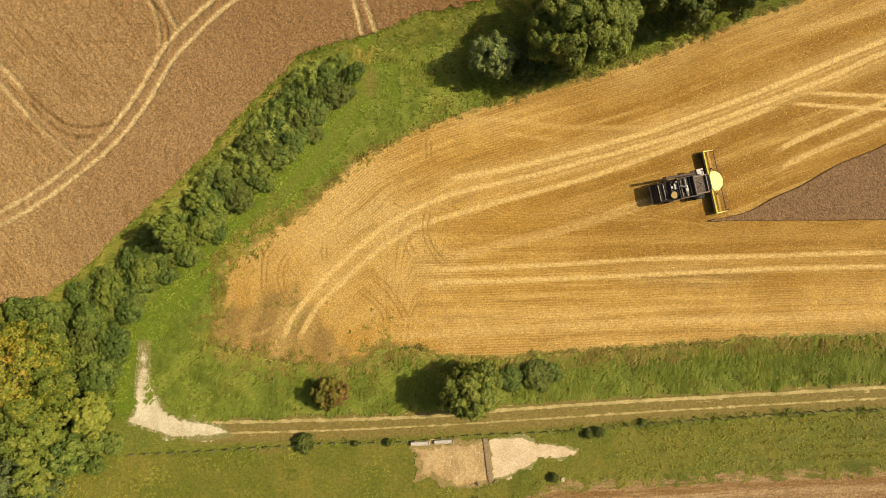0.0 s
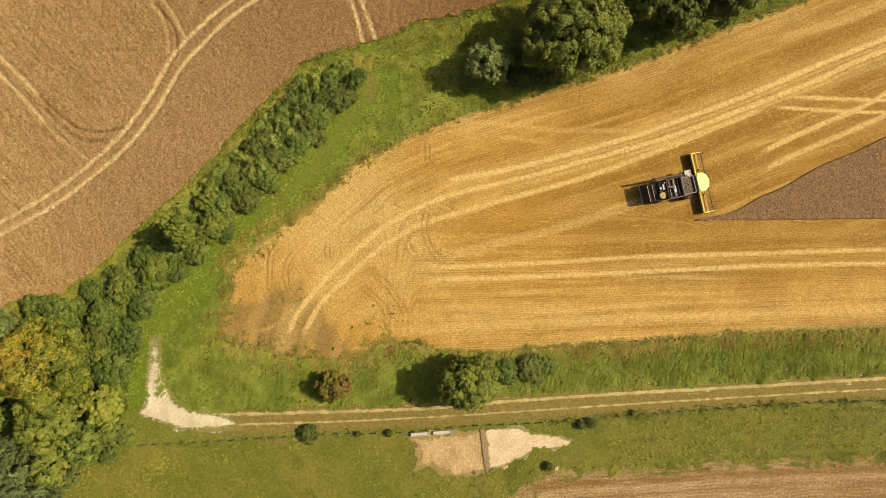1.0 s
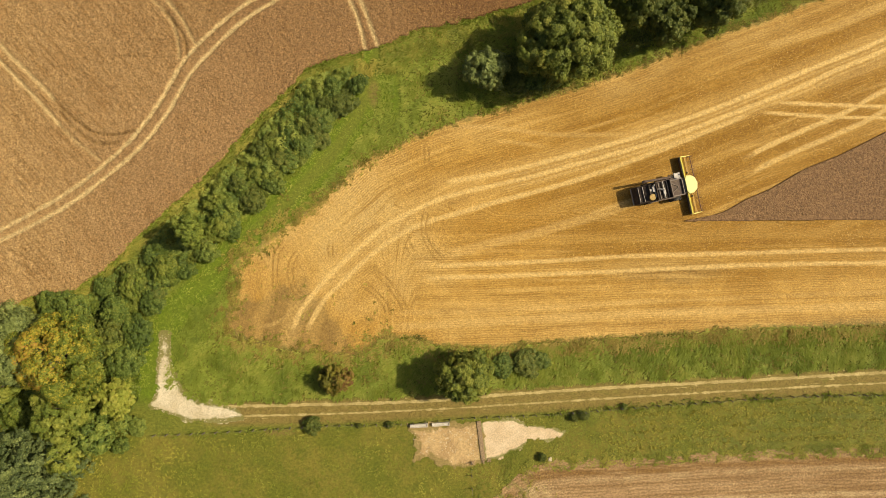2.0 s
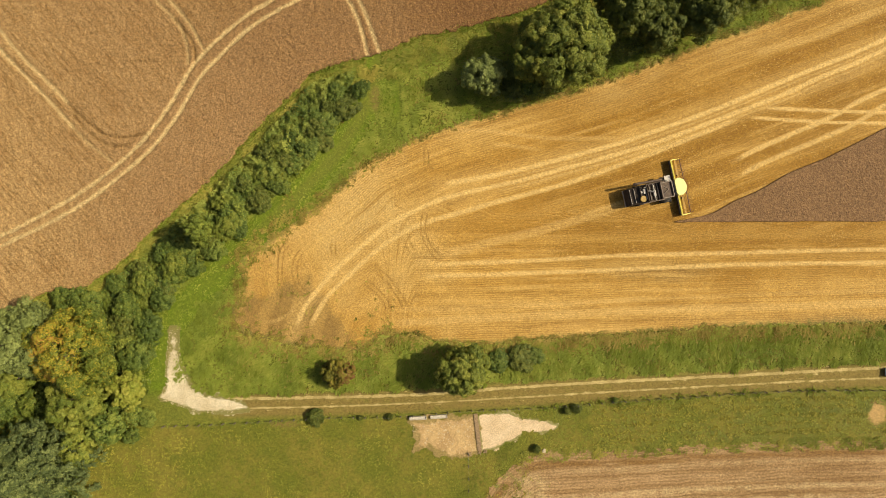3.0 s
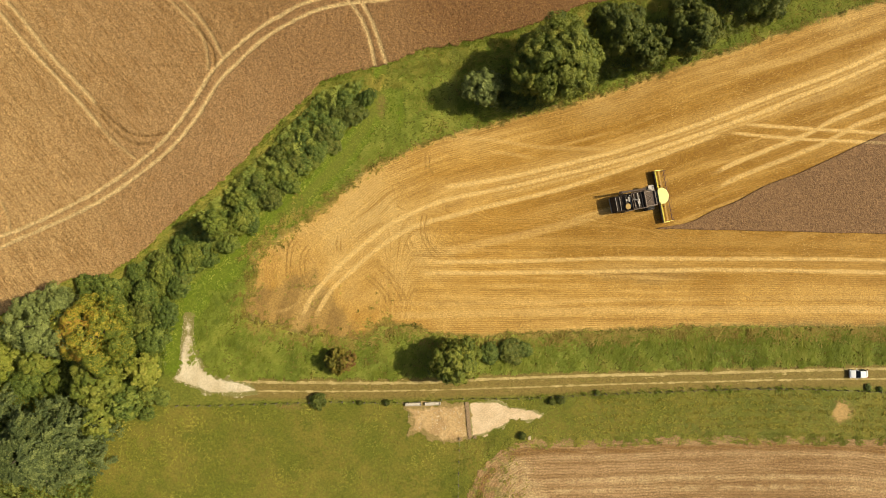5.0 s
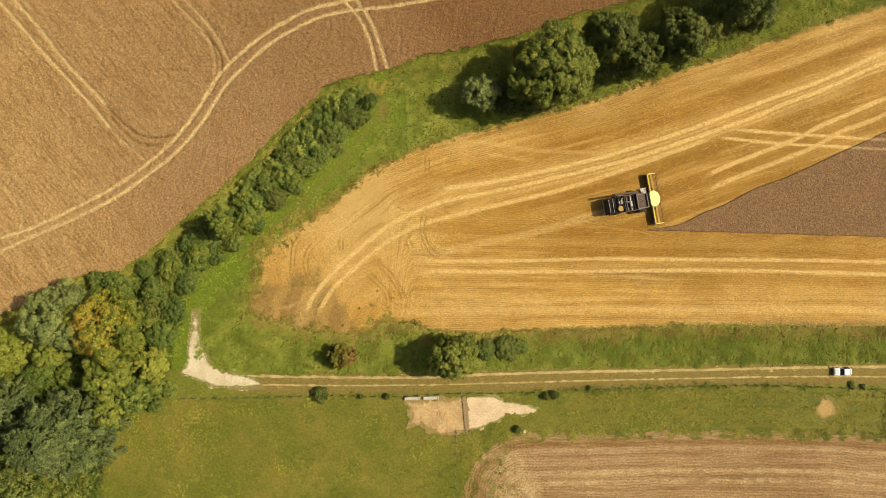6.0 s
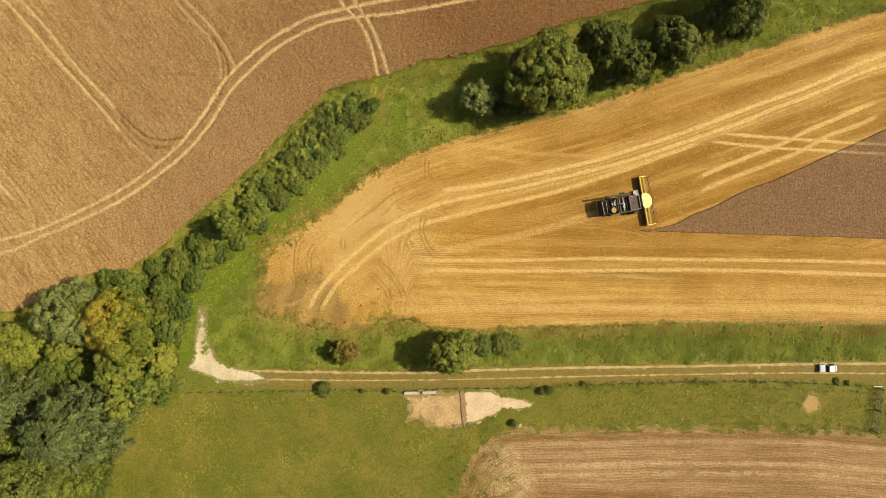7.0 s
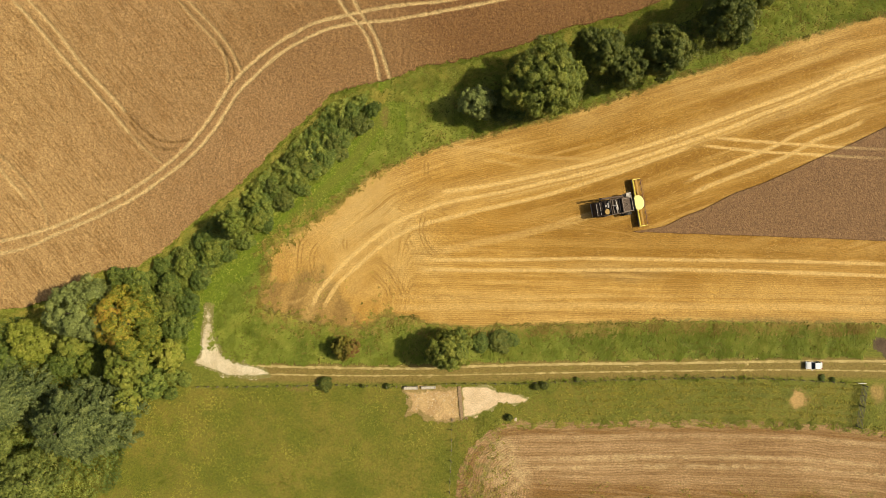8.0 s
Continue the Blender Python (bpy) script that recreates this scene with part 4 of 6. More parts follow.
tagged(sheet("track_bend", chalk_outline, 0.2, CHALK, 0.05, lambda x, y, a: 0.05 * (vnoise(x, y, 0.5, 6) - 0.5), chalk_attrs, 1.0),
       "broken white chalk where the farm track bends", "track", kind="structure")
pit_w, pit_e = np.array(PIT_WEST), np.array(PIT_EAST)
tagged(sheet("rubble_floor", pit_w, 0.2, RUBBLE, 0.09, lambda x, y, a: 0.14 * (vnoise(x, y, 0.55, 6) - 0.5) * a["edge"], edge_attrs(pit_w, 1.9), 1.2),
       "rough tan stony floor beside the sandy patch", "bare ground", kind="structure")
tagged(sheet("sand_floor", pit_e, 0.2, PITSAND, 0.04, lambda x, y, a: 0.05 * (vnoise(x, y, 0.7, 6) - 0.5), edge_attrs(pit_e, 0.7), 0.9),
       "smooth pale sandy patch tapering into the grass", "bare ground", kind="structure")
# a dark brown patch where the verge ends in the east
dark_outline = np.array([(93.6, -15.6), (130, -13.0), (130, -18.5), (97.0, -19.6), (94.6, -18.2)])
tagged(sheet("bare_soil", dark_outline, 0.3, DARK_PATCH, 0.05, lambda x, y, a: 0.05 * (vnoise(x, y, 0.5, 6) - 0.5), edge_attrs(dark_outline, 1.0), 0.6),
       "dark brown patch past the end of the grass verge", "soil", kind="structure")


# ---- grasses ----
def tones(s, size, seed):
    return np.clip(0.5 + 1.5 * (fbm(s[:, 0], s[:, 1], size, seed) - 0.5), 0, 1)


def stuff(ob, label, category):
    return tagged(ob, label, category, kind="stuff")


def verge(x, y):
    top, low = level_of(south_edge, x), level_of(rut_n, x)
    free = np.hypot((x - 3.9) / 3.5, (y + 21.3) / 3.5) > 1
    return (y < top + 0.35 * fbm(x, y, 2.0, 31)) & (y > low + 0.8 + 0.9 * fbm(x, y, 2.0, 33)) & (x > -37.5) & (x < 94.2 + 0.5 * (y + 15)) & free


s = scatter((-38, -28, 102, -11), 11, 11, verge)
near = smooth(s[:, 1] - level_of(south_edge, s[:, 0]), -1.8, 0.2)
stuff(blades("verge_grass", s, 0.8, 0.19, 72, BLADE_LUSH, 12, np.clip(tones(s, 3.5, 2) * 0.6 + 0.3 * (vnoise(s[:, 0], s[:, 1], 0.9, 17) - 0.5) + 0.20 + 0.25 * near, 0, 1), (-0.05, -0.05), 6, aim=238),
      "tall rough green grass leaning beside the farm track", "grass")
s = scatter((-38, -28, 102, -11), 10, 13, lambda x, y: verge(x, y) * smooth(y - level_of(south_edge, x) + 1.6 * (fbm(x, y, 3.0, 34) - 0.5), -3.0, -0.1) * (0.45 + 0.55 * smooth(x, 10, 35)))
stuff(blades("seeding_grass", s, 0.75, 0.17, 70, BLADE_DRY, 14, np.clip(tones(s, 2.5, 4) * 0.6 + 0.45, 0, 1), (-0.05, -0.05), 4, 0.12, aim=238),
      "dry brown seeding grass along the stubble edge", "grass")


def corner_grass(x, y):
    ok = (x < -34) & (y < -10) & (y > level_of(rut_n, x) + 0.6) & ~inside(x, y, chalk_outline) & ~inside(x, y, stubble_outline)
    return ok & (x > -44.5 + 2 * fbm(x, y, 3.0, 9))


s = scatter((-47, -27, -33, -9), 10, 15, corner_grass)
stuff(blades("corner_grass", s, 0.6, 0.18, 72, BLADE_LUSH, 16, tones(s, 3.0, 6) * 0.9, (-0.05, -0.05), 5, aim=235), "rough green grass in the field corner", "grass")


def edge_band(x, y, near, far):
    """1 within a stretch south of the wheat's edge."""
    d = away(x, y, wheat_edge, 12.0)
    return ~inside(x, y, wheat_outline) & (d > near) & (d < far + 1.5 * (fbm(x, y, 3.0, 40) - 0.5))


s = scatter((-100, -26, 100, 58), 9, 17, lambda x, y: edge_band(x, y, 0.0, 4.2) & (np.hypot(x + 12, y - 34) > 1.9))
stuff(blades("nettle_bank", s, 0.8, 0.18, 68, NETTLE, 18, np.clip(tones(s, 3.0, 7) * 0.7 + 0.2, 0, 0.8), (-0.05, -0.05), 5, aim=225), "tall yellow-green nettles and docks along the wheat", "nettles")

s = scatter((-100, -26, 100, 58), 22, 57, lambda x, y: smooth(away(x, y, wheat_edge, 3.0) + 0.9 * (fbm(x, y, 1.2, 58) - 0.5), 1.1, 0.3) * (np.hypot(x + 12, y - 34) > 1.6))
stuff(blades("wheat_margin", s, 0.42, 0.13, 62, BLADE_LUSH, 58, np.clip(tones(s, 2.0, 43) * 0.8 + 0.15, 0, 1), (-0.1, -0.1), 3, 0.22), "green grass growing into the margin of the wheat", "grass")


def north_rough(x, y):
    d = np.minimum(away(x, y, lane, 6.0), np.hypot((x + 9.6) / 3.6, (y - 26.5) / 7.0) * 2.4) + 0.9 * (fbm(x, y, 2.0, 81) - 0.5)
    ok = ~inside(x, y, wheat_outline) & ~inside(x, y, stubble_outline) & (x > -18) & (y > 14) & (d > 2.2)
    return ok


s = scatter((-18, 14, 100, 58), 10, 19, north_rough)
stuff(blades("rough_grass", s, 0.65, 0.18, 72, BLADE_LUSH, 20, np.clip(tones(s, 3.0, 8) * 0.7 + 0.5 * (vnoise(s[:, 0], s[:, 1], 0.9, 18) - 0.5) + 0.2, 0, 1), (-0.05, -0.05), 5, aim=225), "uneven rough grass and weeds under the trees", "grass")

s = scatter((-18, 14, 100, 58), 2.2, 61, lambda x, y: north_rough(x, y) * smooth(fbm(x, y, 2.4, 62), 0.40, 0.62))
stuff(blades("seeding_tufts", s, 0.55, 0.13, 62, BLADE_DRY, 62, np.clip(tones(s, 2.0, 45) * 0.6 + 0.35, 0, 1), (-0.1, -0.1), 4), "dry seeding tufts in the rough grass", "grass")
s = scatter((-38, -28, 102, -11), 1.6, 63, lambda x, y: verge(x, y) * smooth(fbm(x, y, 1.8, 64), 0.45, 0.62))
stuff(blades("verge_tufts", s, 0.8, 0.12, 60, BLADE_DRY, 64, np.clip(tones(s, 2.0, 47) * 0.5 + 0.4, 0, 1), (-0.12, -0.2), 4), "bleached grass tufts in the verge", "grass")


def lane_sides(x, y):
    d = away(x, y, lane, 9.0)
    return ~inside(x, y, wheat_outline) & ~inside(x, y, stubble_outline) & (d > 1.9 + 1.2 * fbm(x, y, 2, 5)) & (d < 8) & (x < -8)


s = scatter((-56, -24, -8, 34), 8, 21, lane_sides)
stuff(blades("lane_grass", s, 0.55, 0.16, 70, BLADE_LUSH, 22, tones(s, 2.6, 10) * 0.8, (-0.05, -0.05), 5, aim=225), "soft green grass along the mown lane", "grass")
s = scatter((-56, -24, -6, 34), 5.0, 23, lambda x, y: (0.25 + 0.75 * smooth(away(x, y, lane, 9.0), 0.4, 1.8)) * (away(x, y, lane, 9.0) < 2.9) * ~inside(x, y, chalk_outline))
stuff(blades("lane_turf", s, 0.26, 0.15, 72, BLADE_LUSH, 24, np.clip(tones(s, 2.6, 11) * 0.8 + 0.05, 0, 1), (0, 0), 4, aim=225), "short bright green turf of the mown lane", "grass")


def meadow_spots(x, y):
    bald = np.minimum(np.hypot((x - 78.8) / 1.7, (y + 29.4) / 2.1), np.hypot((x - 95.6) / 1.9, (y + 27.2) / 2.8))
    ok = (bald + 0.5 * fbm(x, y, 0.8, 57) > 1.2) & (y < level_of(fence_long, x) - 0.4) & ~inside(x, y, pit_w) & ~inside(x, y, pit_e) & ~inside(x, y, south_outline)
    return ok * np.where(x < 6, 0.55, 1.0) * (0.35 + 0.65 * smooth(fbm(x, y, 2.5, 51), 0.35, 0.6))


s = scatter((-75, -60, 24, -29), 6, 25, meadow_spots)
stuff(blades("meadow_grass", s, 0.30, 0.14, 70, BLADE, 26, np.clip(tones(s, 5.0, 13) * 0.9 + 0.1, 0, 1), (-0.05, -0.05), 4, aim=225), "yellow-green grazed meadow grass", "grass")
s = scatter((-75, -60, 24, -29), 0.9, 27, lambda x, y: meadow_spots(x, y) * smooth(fbm(x, y, 5, 55), 0.42, 0.62))
stuff(blades("dry_meadow_grass", s, 0.32, 0.12, 52, BLADE_DRY, 28, tones(s, 4.0, 15), (-0.1, -0.1), 4), "dry straw-coloured tufts in the meadow", "grass")
s = scatter((20, -37, 100, -24), 9, 29, meadow_spots)
stuff(blades("paddock_grass", s, 0.28, 0.18, 80, BLADE, 30, np.clip(tones(s, 2.4, 17) * 0.5 + 0.2, 0, 1), (-0.05, -0.05), 4, aim=225), "green grass strip between fence and field", "grass")


def cut_rows(x, y):
    d = level_of(fence_long, x) - y
    rows = np.maximum.reduce([smooth(np.abs(d - k + 0.5 * (fbm(x, y, 4, 60) - 0.5)), 0.5, 0.12) for k in (1.5, 2.9, 4.3, 5.7, 7.2)])
    bald = np.minimum(np.hypot((x - 78.8) / 1.9, (y + 29.4) / 2.3), np.hypot((x - 95.6) / 1.9, (y + 27.2) / 2.8))
    return rows * (bald > 1) * (d > 0.6) * (d < 8) * smooth(fbm(x, y, 0.9, 61), 0.38, 0.52) * ~inside(x, y, south_outline) * smooth(x, 22, 34)


s = scatter((22, -37, 96, -24), 12, 31, cut_rows)
stuff(blades("seed_heads", s, 0.40, 0.17, 76, BLADE, 32, np.full(len(s), 0.95), (-0.05, -0.05), 3, 0.08), "pale dry seed heads in rows in the paddock", "grass")
s = scatter((8, -38, 106, -33), 12, 33, lambda x, y: (away(x, y, south_outline[:-4], 3.0) < 0.7 + 0.7 * fbm(x, y, 1.5, 63)) & (fbm(x, y, 1.2, 65) > 0.42))
stuff(blades("field_margin", s, 0.5, 0.14, 68, BLADE, 34, np.clip(tones(s, 2.0, 21) * 0.7 + 0.35, 0, 1), (-0.05, -0.05), 4, aim=235), "scruffy weeds along the field margin", "weeds")


def field_weeds(x, y):
    n = fbm(x, y, 3.0, 95)
    left = smooth(x + 4 * (n - 0.5), 22, 10)
    low = 0.6 * smooth(y, -47, -52) * smooth(n, 0.5, 0.65)
    return inside(x, y, south_outline) * np.maximum(left, low) * smooth(fbm(x, y, 1.1, 97), 0.4, 0.6)


s = scatter((6, -60, 100, -36), 6, 49, field_weeds)
stuff(blades("field_weeds", s, 0.34, 0.13, 60, BLADE, 50, np.clip(tones(s, 2.0, 39) + 0.2, 0, 1), (-0.1, -0.1), 4, 0.03), "green weeds in the thin stubble", "weeds")
s = scatter((6, -60, 100, -36), 2.2, 51, field_weeds)
stuff(blades("bleached_weeds", s, 0.4, 0.13, 62, BLADE_DRY, 52, np.clip(tones(s, 2.0, 41) + 0.3, 0, 1), (-0.1, -0.1), 4, 0.03), "bleached dead weeds in the thin stubble", "weeds")


def fence_strip(x, y):
    d = np.abs(y - level_of(fence_long, x))
    pit = (x > -7) & (x < 17)
    return (d < 0.35 + 0.55 * fbm(x, y, 2.0, 71)) * np.where(x > 18, 0.30 * smooth(fbm(x, y, 2.5, 72), 0.3, 0.6), 0.08) * ~pit


s = scatter((-50, -34, 92, -23), 14, 35, fence_strip)
stuff(blades("fence_weeds", s, 0.6, 0.16, 55, BLADE_LUSH, 36, tones(s, 2.2, 23) * 0.6 + 0.15, (-0.1, -0.1), 4), "dark weeds and brambles grown up along the wire fence", "weeds")
s = scatter((-42, -30, 104, -19), 1.5, 37, lambda x, y: (y > level_of(rut_s, x) - 2.0) & (y < level_of(rut_n, x) + 1.0) & (away(x, y, rut_n, 3) > 0.45) & (away(x, y, rut_s, 3) > 0.4))
stuff(blades("track_grass", s, 0.18, 0.10, 55, BLADE_DRY, 38, np.clip(tones(s, 4, 25) * 0.7, 0, 1), (0, 0), 4), "short worn grass between the track ruts", "grass")


def fringe(x, y):
    d = np.minimum(away(x, y, north_edge, 3.0), np.where(x < 50, away(x, y, south_edge, 3.0), 3.0))
    return smooth(d * np.where(x < -8, np.where((y < -6) | (y > -4) & (x < -26), 0.36, 0.6), 1.0) + 0.9 * (fbm(x, y, 1.5, 91) - 0.5), 1.1, 0.1) * smooth(fbm(x, y, 1.0, 93), 0.35, 0.5)


s = scatter((-40, -21, 100, 56), 13, 45, fringe)
stuff(blades("fringe_grass", s, 0.45, 0.14, 72, BLADE_DRY, 46, tones(s, 2.0, 35), (-0.05, -0.05), 4, 0.05, aim=235), "bleached grass fringe round the stubble", "grass")
s = scatter((-40, -21, 100, 56), 6, 47, fringe)
stuff(blades("fringe_weeds", s, 0.45, 0.14, 72, BLADE, 48, np.clip(tones(s, 2.0, 37) + 0.2, 0, 1), (-0.05, -0.05), 3, 0.05, aim=235), "green weeds creeping into the stubble", "weeds")
# loose straw on the stubble and ears on the standing wheat
s = scatter((-37, -19, 100, 54), 1.2, 39, lambda x, y: inside(x, y, stubble_outline) & ~inside(x, y, wedge_outline) & ~inside(x, y, np.array(TRAMPLED)))
stuff(blades("straw_litter", s, 0.34, 0.12, 82, STRAW, 40, tones(s, 6, 27), (0, 0), 2, 0.07, True), "loose golden straw scattered on the stubble", "straw")
s = scatter((-100, -20, 60, 57), 4.0, 41, lambda x, y: inside(x, y, wheat_outline))
keep = np.ones(len(s), bool)
for w, k, d, c in trams:
    keep &= away(s[:, 0], s[:, 1], c, 2.0) > w * 1.2
s = s[keep]
stuff(blades("wheat_ears", s, 0.34, 0.13, 60, EARS, 42, tones(s, 5, 29), (-0.1, -0.1), 2, 0.44), "drooping brown ears of ripe wheat", "wheat")
s = scatter((42, 3, 100, 34), 0.7, 43, lambda x, y: inside(x, y, wedge_outline))
stuff(blades("standing_ears", s, 0.34, 0.13, 60, EARS, 44, tones(s, 5, 31) * 0.7, (-0.1, -0.1), 2, 0.25), "brown ears of the uncut wheat wedge", "wheat")


# ---- trees and hedges ----
def tree(name, x, y, rx, ry, base, top, clumps, leaves, leaf, mat, seed, label, category="tree", clump=0.34, toner=None, group="", trunk=None):
    ob = thing(name, pose(x, y, 0, 0, 0, 0), label, category, group)
    me, tips = crown_mesh("crown", rx, ry, base, top, clumps, leaves, leaf, mat, seed, clump, toner)
    under("crown", me, ob)
    rad = trunk or 0.028 * top
    bm = bmesh.new()
    fork = max(base + 0.25 * (top - base), 0.5)
    tube(bm, (0, 0, -0.05), (0, 0, fork), rad * 1.3, rad * 0.8, 10)
    part("trunk", bm, BARK, ob)
    for k in range(0, min(len(tips), 9)):
        bm = bmesh.new()
        t = tips[k]
        midp = Vector((t[0] * 0.45, t[1] * 0.45, fork + (t[2] - fork) * 0.55))
        tube(bm, (0, 0, fork * 0.9), midp, rad * 0.6, rad * 0.35, 7)
        tube(bm, midp, t, rad * 0.35, rad * 0.08, 6)
        part("limb", bm, BARK, ob)
    return ob


def to_orange(c, r):
    """Clumps turn yellow and orange towards the west side of the crown."""
    gold = np.exp(-((c[:, 0] + 1.4) ** 2 / 13.0 + (c[:, 1] - 1.4) ** 2 / 28.0))
    rust = np.exp(-((c[:, 0] + 2.2) ** 2 + (c[:, 1] + 1.2) ** 2) / 7.0)
    return np.clip(0.19 + 0.46 * gold + 0.30 * rust + r.normal(0, 0.07, len(c)), 0, 1)


def to_rust(c, r):
    return np.clip(0.40 + c[:, 0] / 5.5 + r.normal(0, 0.10, len(c)), 0, 1)


tree("field_maple", 20.0, 33.2, 8.3, 7.0, 1.4, 14.1, 130, 66000, 0.20, LEAF_OLIVE, 131, "large spreading tree with dense olive-green foliage", clump=0.23)
tree("thorn_tree", 7.5, 29.2, 3.2, 3.2, 0.8, 7.4, 44, 12900, 0.20, LEAF_GREY, 102, "small rounded thorn tree with pale green leaves", clump=0.34)
tree("hedgerow_tree", 31.2, 40.2, 4.6, 4.8, 0.8, 12.5, 70, 24000, 0.19, LEAF_DARK, 103, "dark green hedgerow tree beside the stubble", clump=0.23)
tree("hedgerow_tree", 36.6, 37.8, 4.0, 4.0, 0.8, 10.5, 60, 20000, 0.19, LEAF_DARK, 122, "rounded dark green tree in the middle of the row", clump=0.25)
tree("hedgerow_tree", 44.8, 41.0, 5.0, 5.2, 0.8, 11.5, 76, 27000, 0.19, LEAF_DARK, 104, "dark green hedgerow tree with a ragged crown", clump=0.23)
tree("hedgerow_tree", 55.2, 46.8, 5.6, 5.4, 0.8, 15.5, 80, 29000, 0.19, LEAF_DARK, 105, "dark green hedgerow tree at the end of the row", clump=0.23)
tree("hedgerow_tree", 60.5, 52.5, 5.0, 4.6, 0.8, 13.0, 64, 22000, 0.19, LEAF_DARK, 106, "dark green hedgerow tree beside the wheat", clump=0.23)
tree("verge_tree", 3.9, -21.1, 4.5, 4.3, 0.5, 9.0, 90, 28000, 0.18, LEAF_OLIVE, 107, "lone dense olive-green tree on the grass verge", clump=0.23)
tree("turning_bush", -17.6, -22.4, 2.9, 2.5, 0.2, 4.0, 46, 11000, 0.17, LEAF_RUST, 108, "rusty brown and yellow bush on the verge", "bush", 0.25, to_rust)
tree("grey_willow", -68.9, -16.2, 6.3, 6.4, 0.8, 12.8, 60, 34000, 0.18, LEAF_GREY, 109, "rounded grey-green willow beside the wheat", clump=0.27)
tree("turning_tree", -60.0, -17.8, 6.8, 6.8, 1.0, 13.5, 80, 38000, 0.18, LEAF_AUTUMN, 110, "tall tree turning yellow and orange", clump=0.23, toner=to_orange)
tree("yellow_bush", -53.6, -25.2, 2.9, 3.0, 0.3, 6.0, 46, 11500, 0.18, LEAF_LIME, 111, "bush with yellowing leaves by the track", "bush", 0.25, lambda c, r: np.clip(r.normal(0.75, 0.12, len(c)), 0, 1))
tree("ash_tree", -60.6, -26.5, 5.0, 4.8, 0.6, 10.0, 70, 25000, 0.18, LEAF_LIGHT, 112, "light green ash tree in the copse", clump=0.23)
tree("elder_bush", -72.6, -23.2, 3.0, 3.0, 0.4, 7.5, 46, 11500, 0.20, LEAF_LIGHT, 113, "bright green elder bush in the copse", "bush", 0.25)
tree("elder_bush", -82.0, -22.9, 5.4, 4.8, 0.4, 4.6, 80, 24000, 0.17, LEAF_LIME, 114, "broad bright green bush at the wheat's edge", "bush", 0.22)
tree("copse_tree", -61.6, -34.4, 3.1, 3.1, 0.5, 7.0, 46, 12000, 0.20, LEAF_LIGHT, 116, "light green tree at the meadow's edge", clump=0.26)
tree("copse_tree", -57.2, -31.0, 3.4, 3.2, 0.4, 6.0, 46, 11500, 0.19, LEAF_MID, 117, "low green tree at the meadow's edge", clump=0.26)
tree("copse_tree", -80.0, -52.0, 7.5, 6.5, 0.6, 10.5, 72, 15884, 0.21, LEAF_DULL, 118, "broad green tree at the south end of the copse", clump=0.24)
tree("copse_tree", -88.5, -43.0, 6.0, 6.0, 0.6, 11.0, 66, 13079, 0.21, LEAF_DULL, 119, "dull green tree behind the dark conifer", clump=0.24)
tree("copse_tree", -92.0, -55.0, 6.0, 6.0, 0.6, 11.0, 60, 11211, 0.21, LEAF_DULL, 120, "green tree deep in the copse", clump=0.24)
tree("copse_tree", -93.0, -33.0, 6.0, 5.5, 0.6, 11.0, 60, 11211, 0.21, LEAF_DULL, 121, "green tree on the far side of the copse", clump=0.24)


def conifer(x, y, rx, ry, top, boughs, leaves, seed, label):
    ob = thing("conifer", pose(x, y, 0), label, "tree", "conifers")
    me, tips = cedar_mesh("crown", rx, ry, 1.8, top, boughs, leaves, 0.18, LEAF_CEDAR, seed)
    under("crown", me, ob)
    bm = bmesh.new()
    tube(bm, (0, 0, -0.05), (0, 0, top - 1.0), 0.5, 0.08, 12)
    part("trunk", bm, BARK, ob)
    for k in range(26):
        bm = bmesh.new()
        t = tips[k]
        tube(bm, (0, 0, min(t[2] - 0.4, top - 1.2)), t, 0.10, 0.03, 6)
        part("bough", bm, BARK, ob)


conifer(-69.6, -38.6, 11.6, 9.8, 14.0, 210, 68000, 130, "broad dark blue-green conifer with layered boughs")
conifer(-84.0, -35.0, 8.5, 7.5, 12.0, 140, 32000, 132, "smaller dark conifer deeper in the copse")

# hedge shrubs: four grown once, then repeated with their own size and turn
KINDS = []
for k, (mat, label) in enumerate(((LEAF_MID, "dense green hawthorn shrub in the hedge"), (LEAF_DARK, "dark green blackthorn shrub in the hedge"),
                                  (LEAF_LIGHT, "light green hazel shrub in the hedge"), (LEAF_MID, "ragged green shrub in the hedge"))):
    KINDS.append((mat, label, 140 + k))
# x, y, radius, height, kind
HEDGE_NORTH = [
    (-17.4, 25.5, 2.8, 4.4, 1), (-21.4, 22.8, 2.7, 4.4, 0), (-19.3, 28.0, 1.8, 3.0, 3), (-14.9, 28.6, 1.8, 3.0, 0), (-26.1, 20.4, 2.1, 3.2, 3),
    (-27.5, 15.6, 2.7, 4.4, 1), (-24.1, 17.8, 2.2, 3.6, 0), (-31.6, 13.4, 2.5, 4.2, 2), (-29.7, 18.2, 1.8, 2.6, 2), (-32.7, 8.9, 2.8, 5.2, 1),
    (-29.1, 11.4, 2.0, 3.0, 0), (-35.3, 12.0, 1.8, 2.8, 3), (-37.9, 4.4, 3.0, 5.0, 2), (-36.9, 8.2, 2.0, 3.6, 0), (-41.1, 2.4, 2.7, 8.6, 0),
    (-39.5, -1.0, 2.3, 4.4, 0),
]
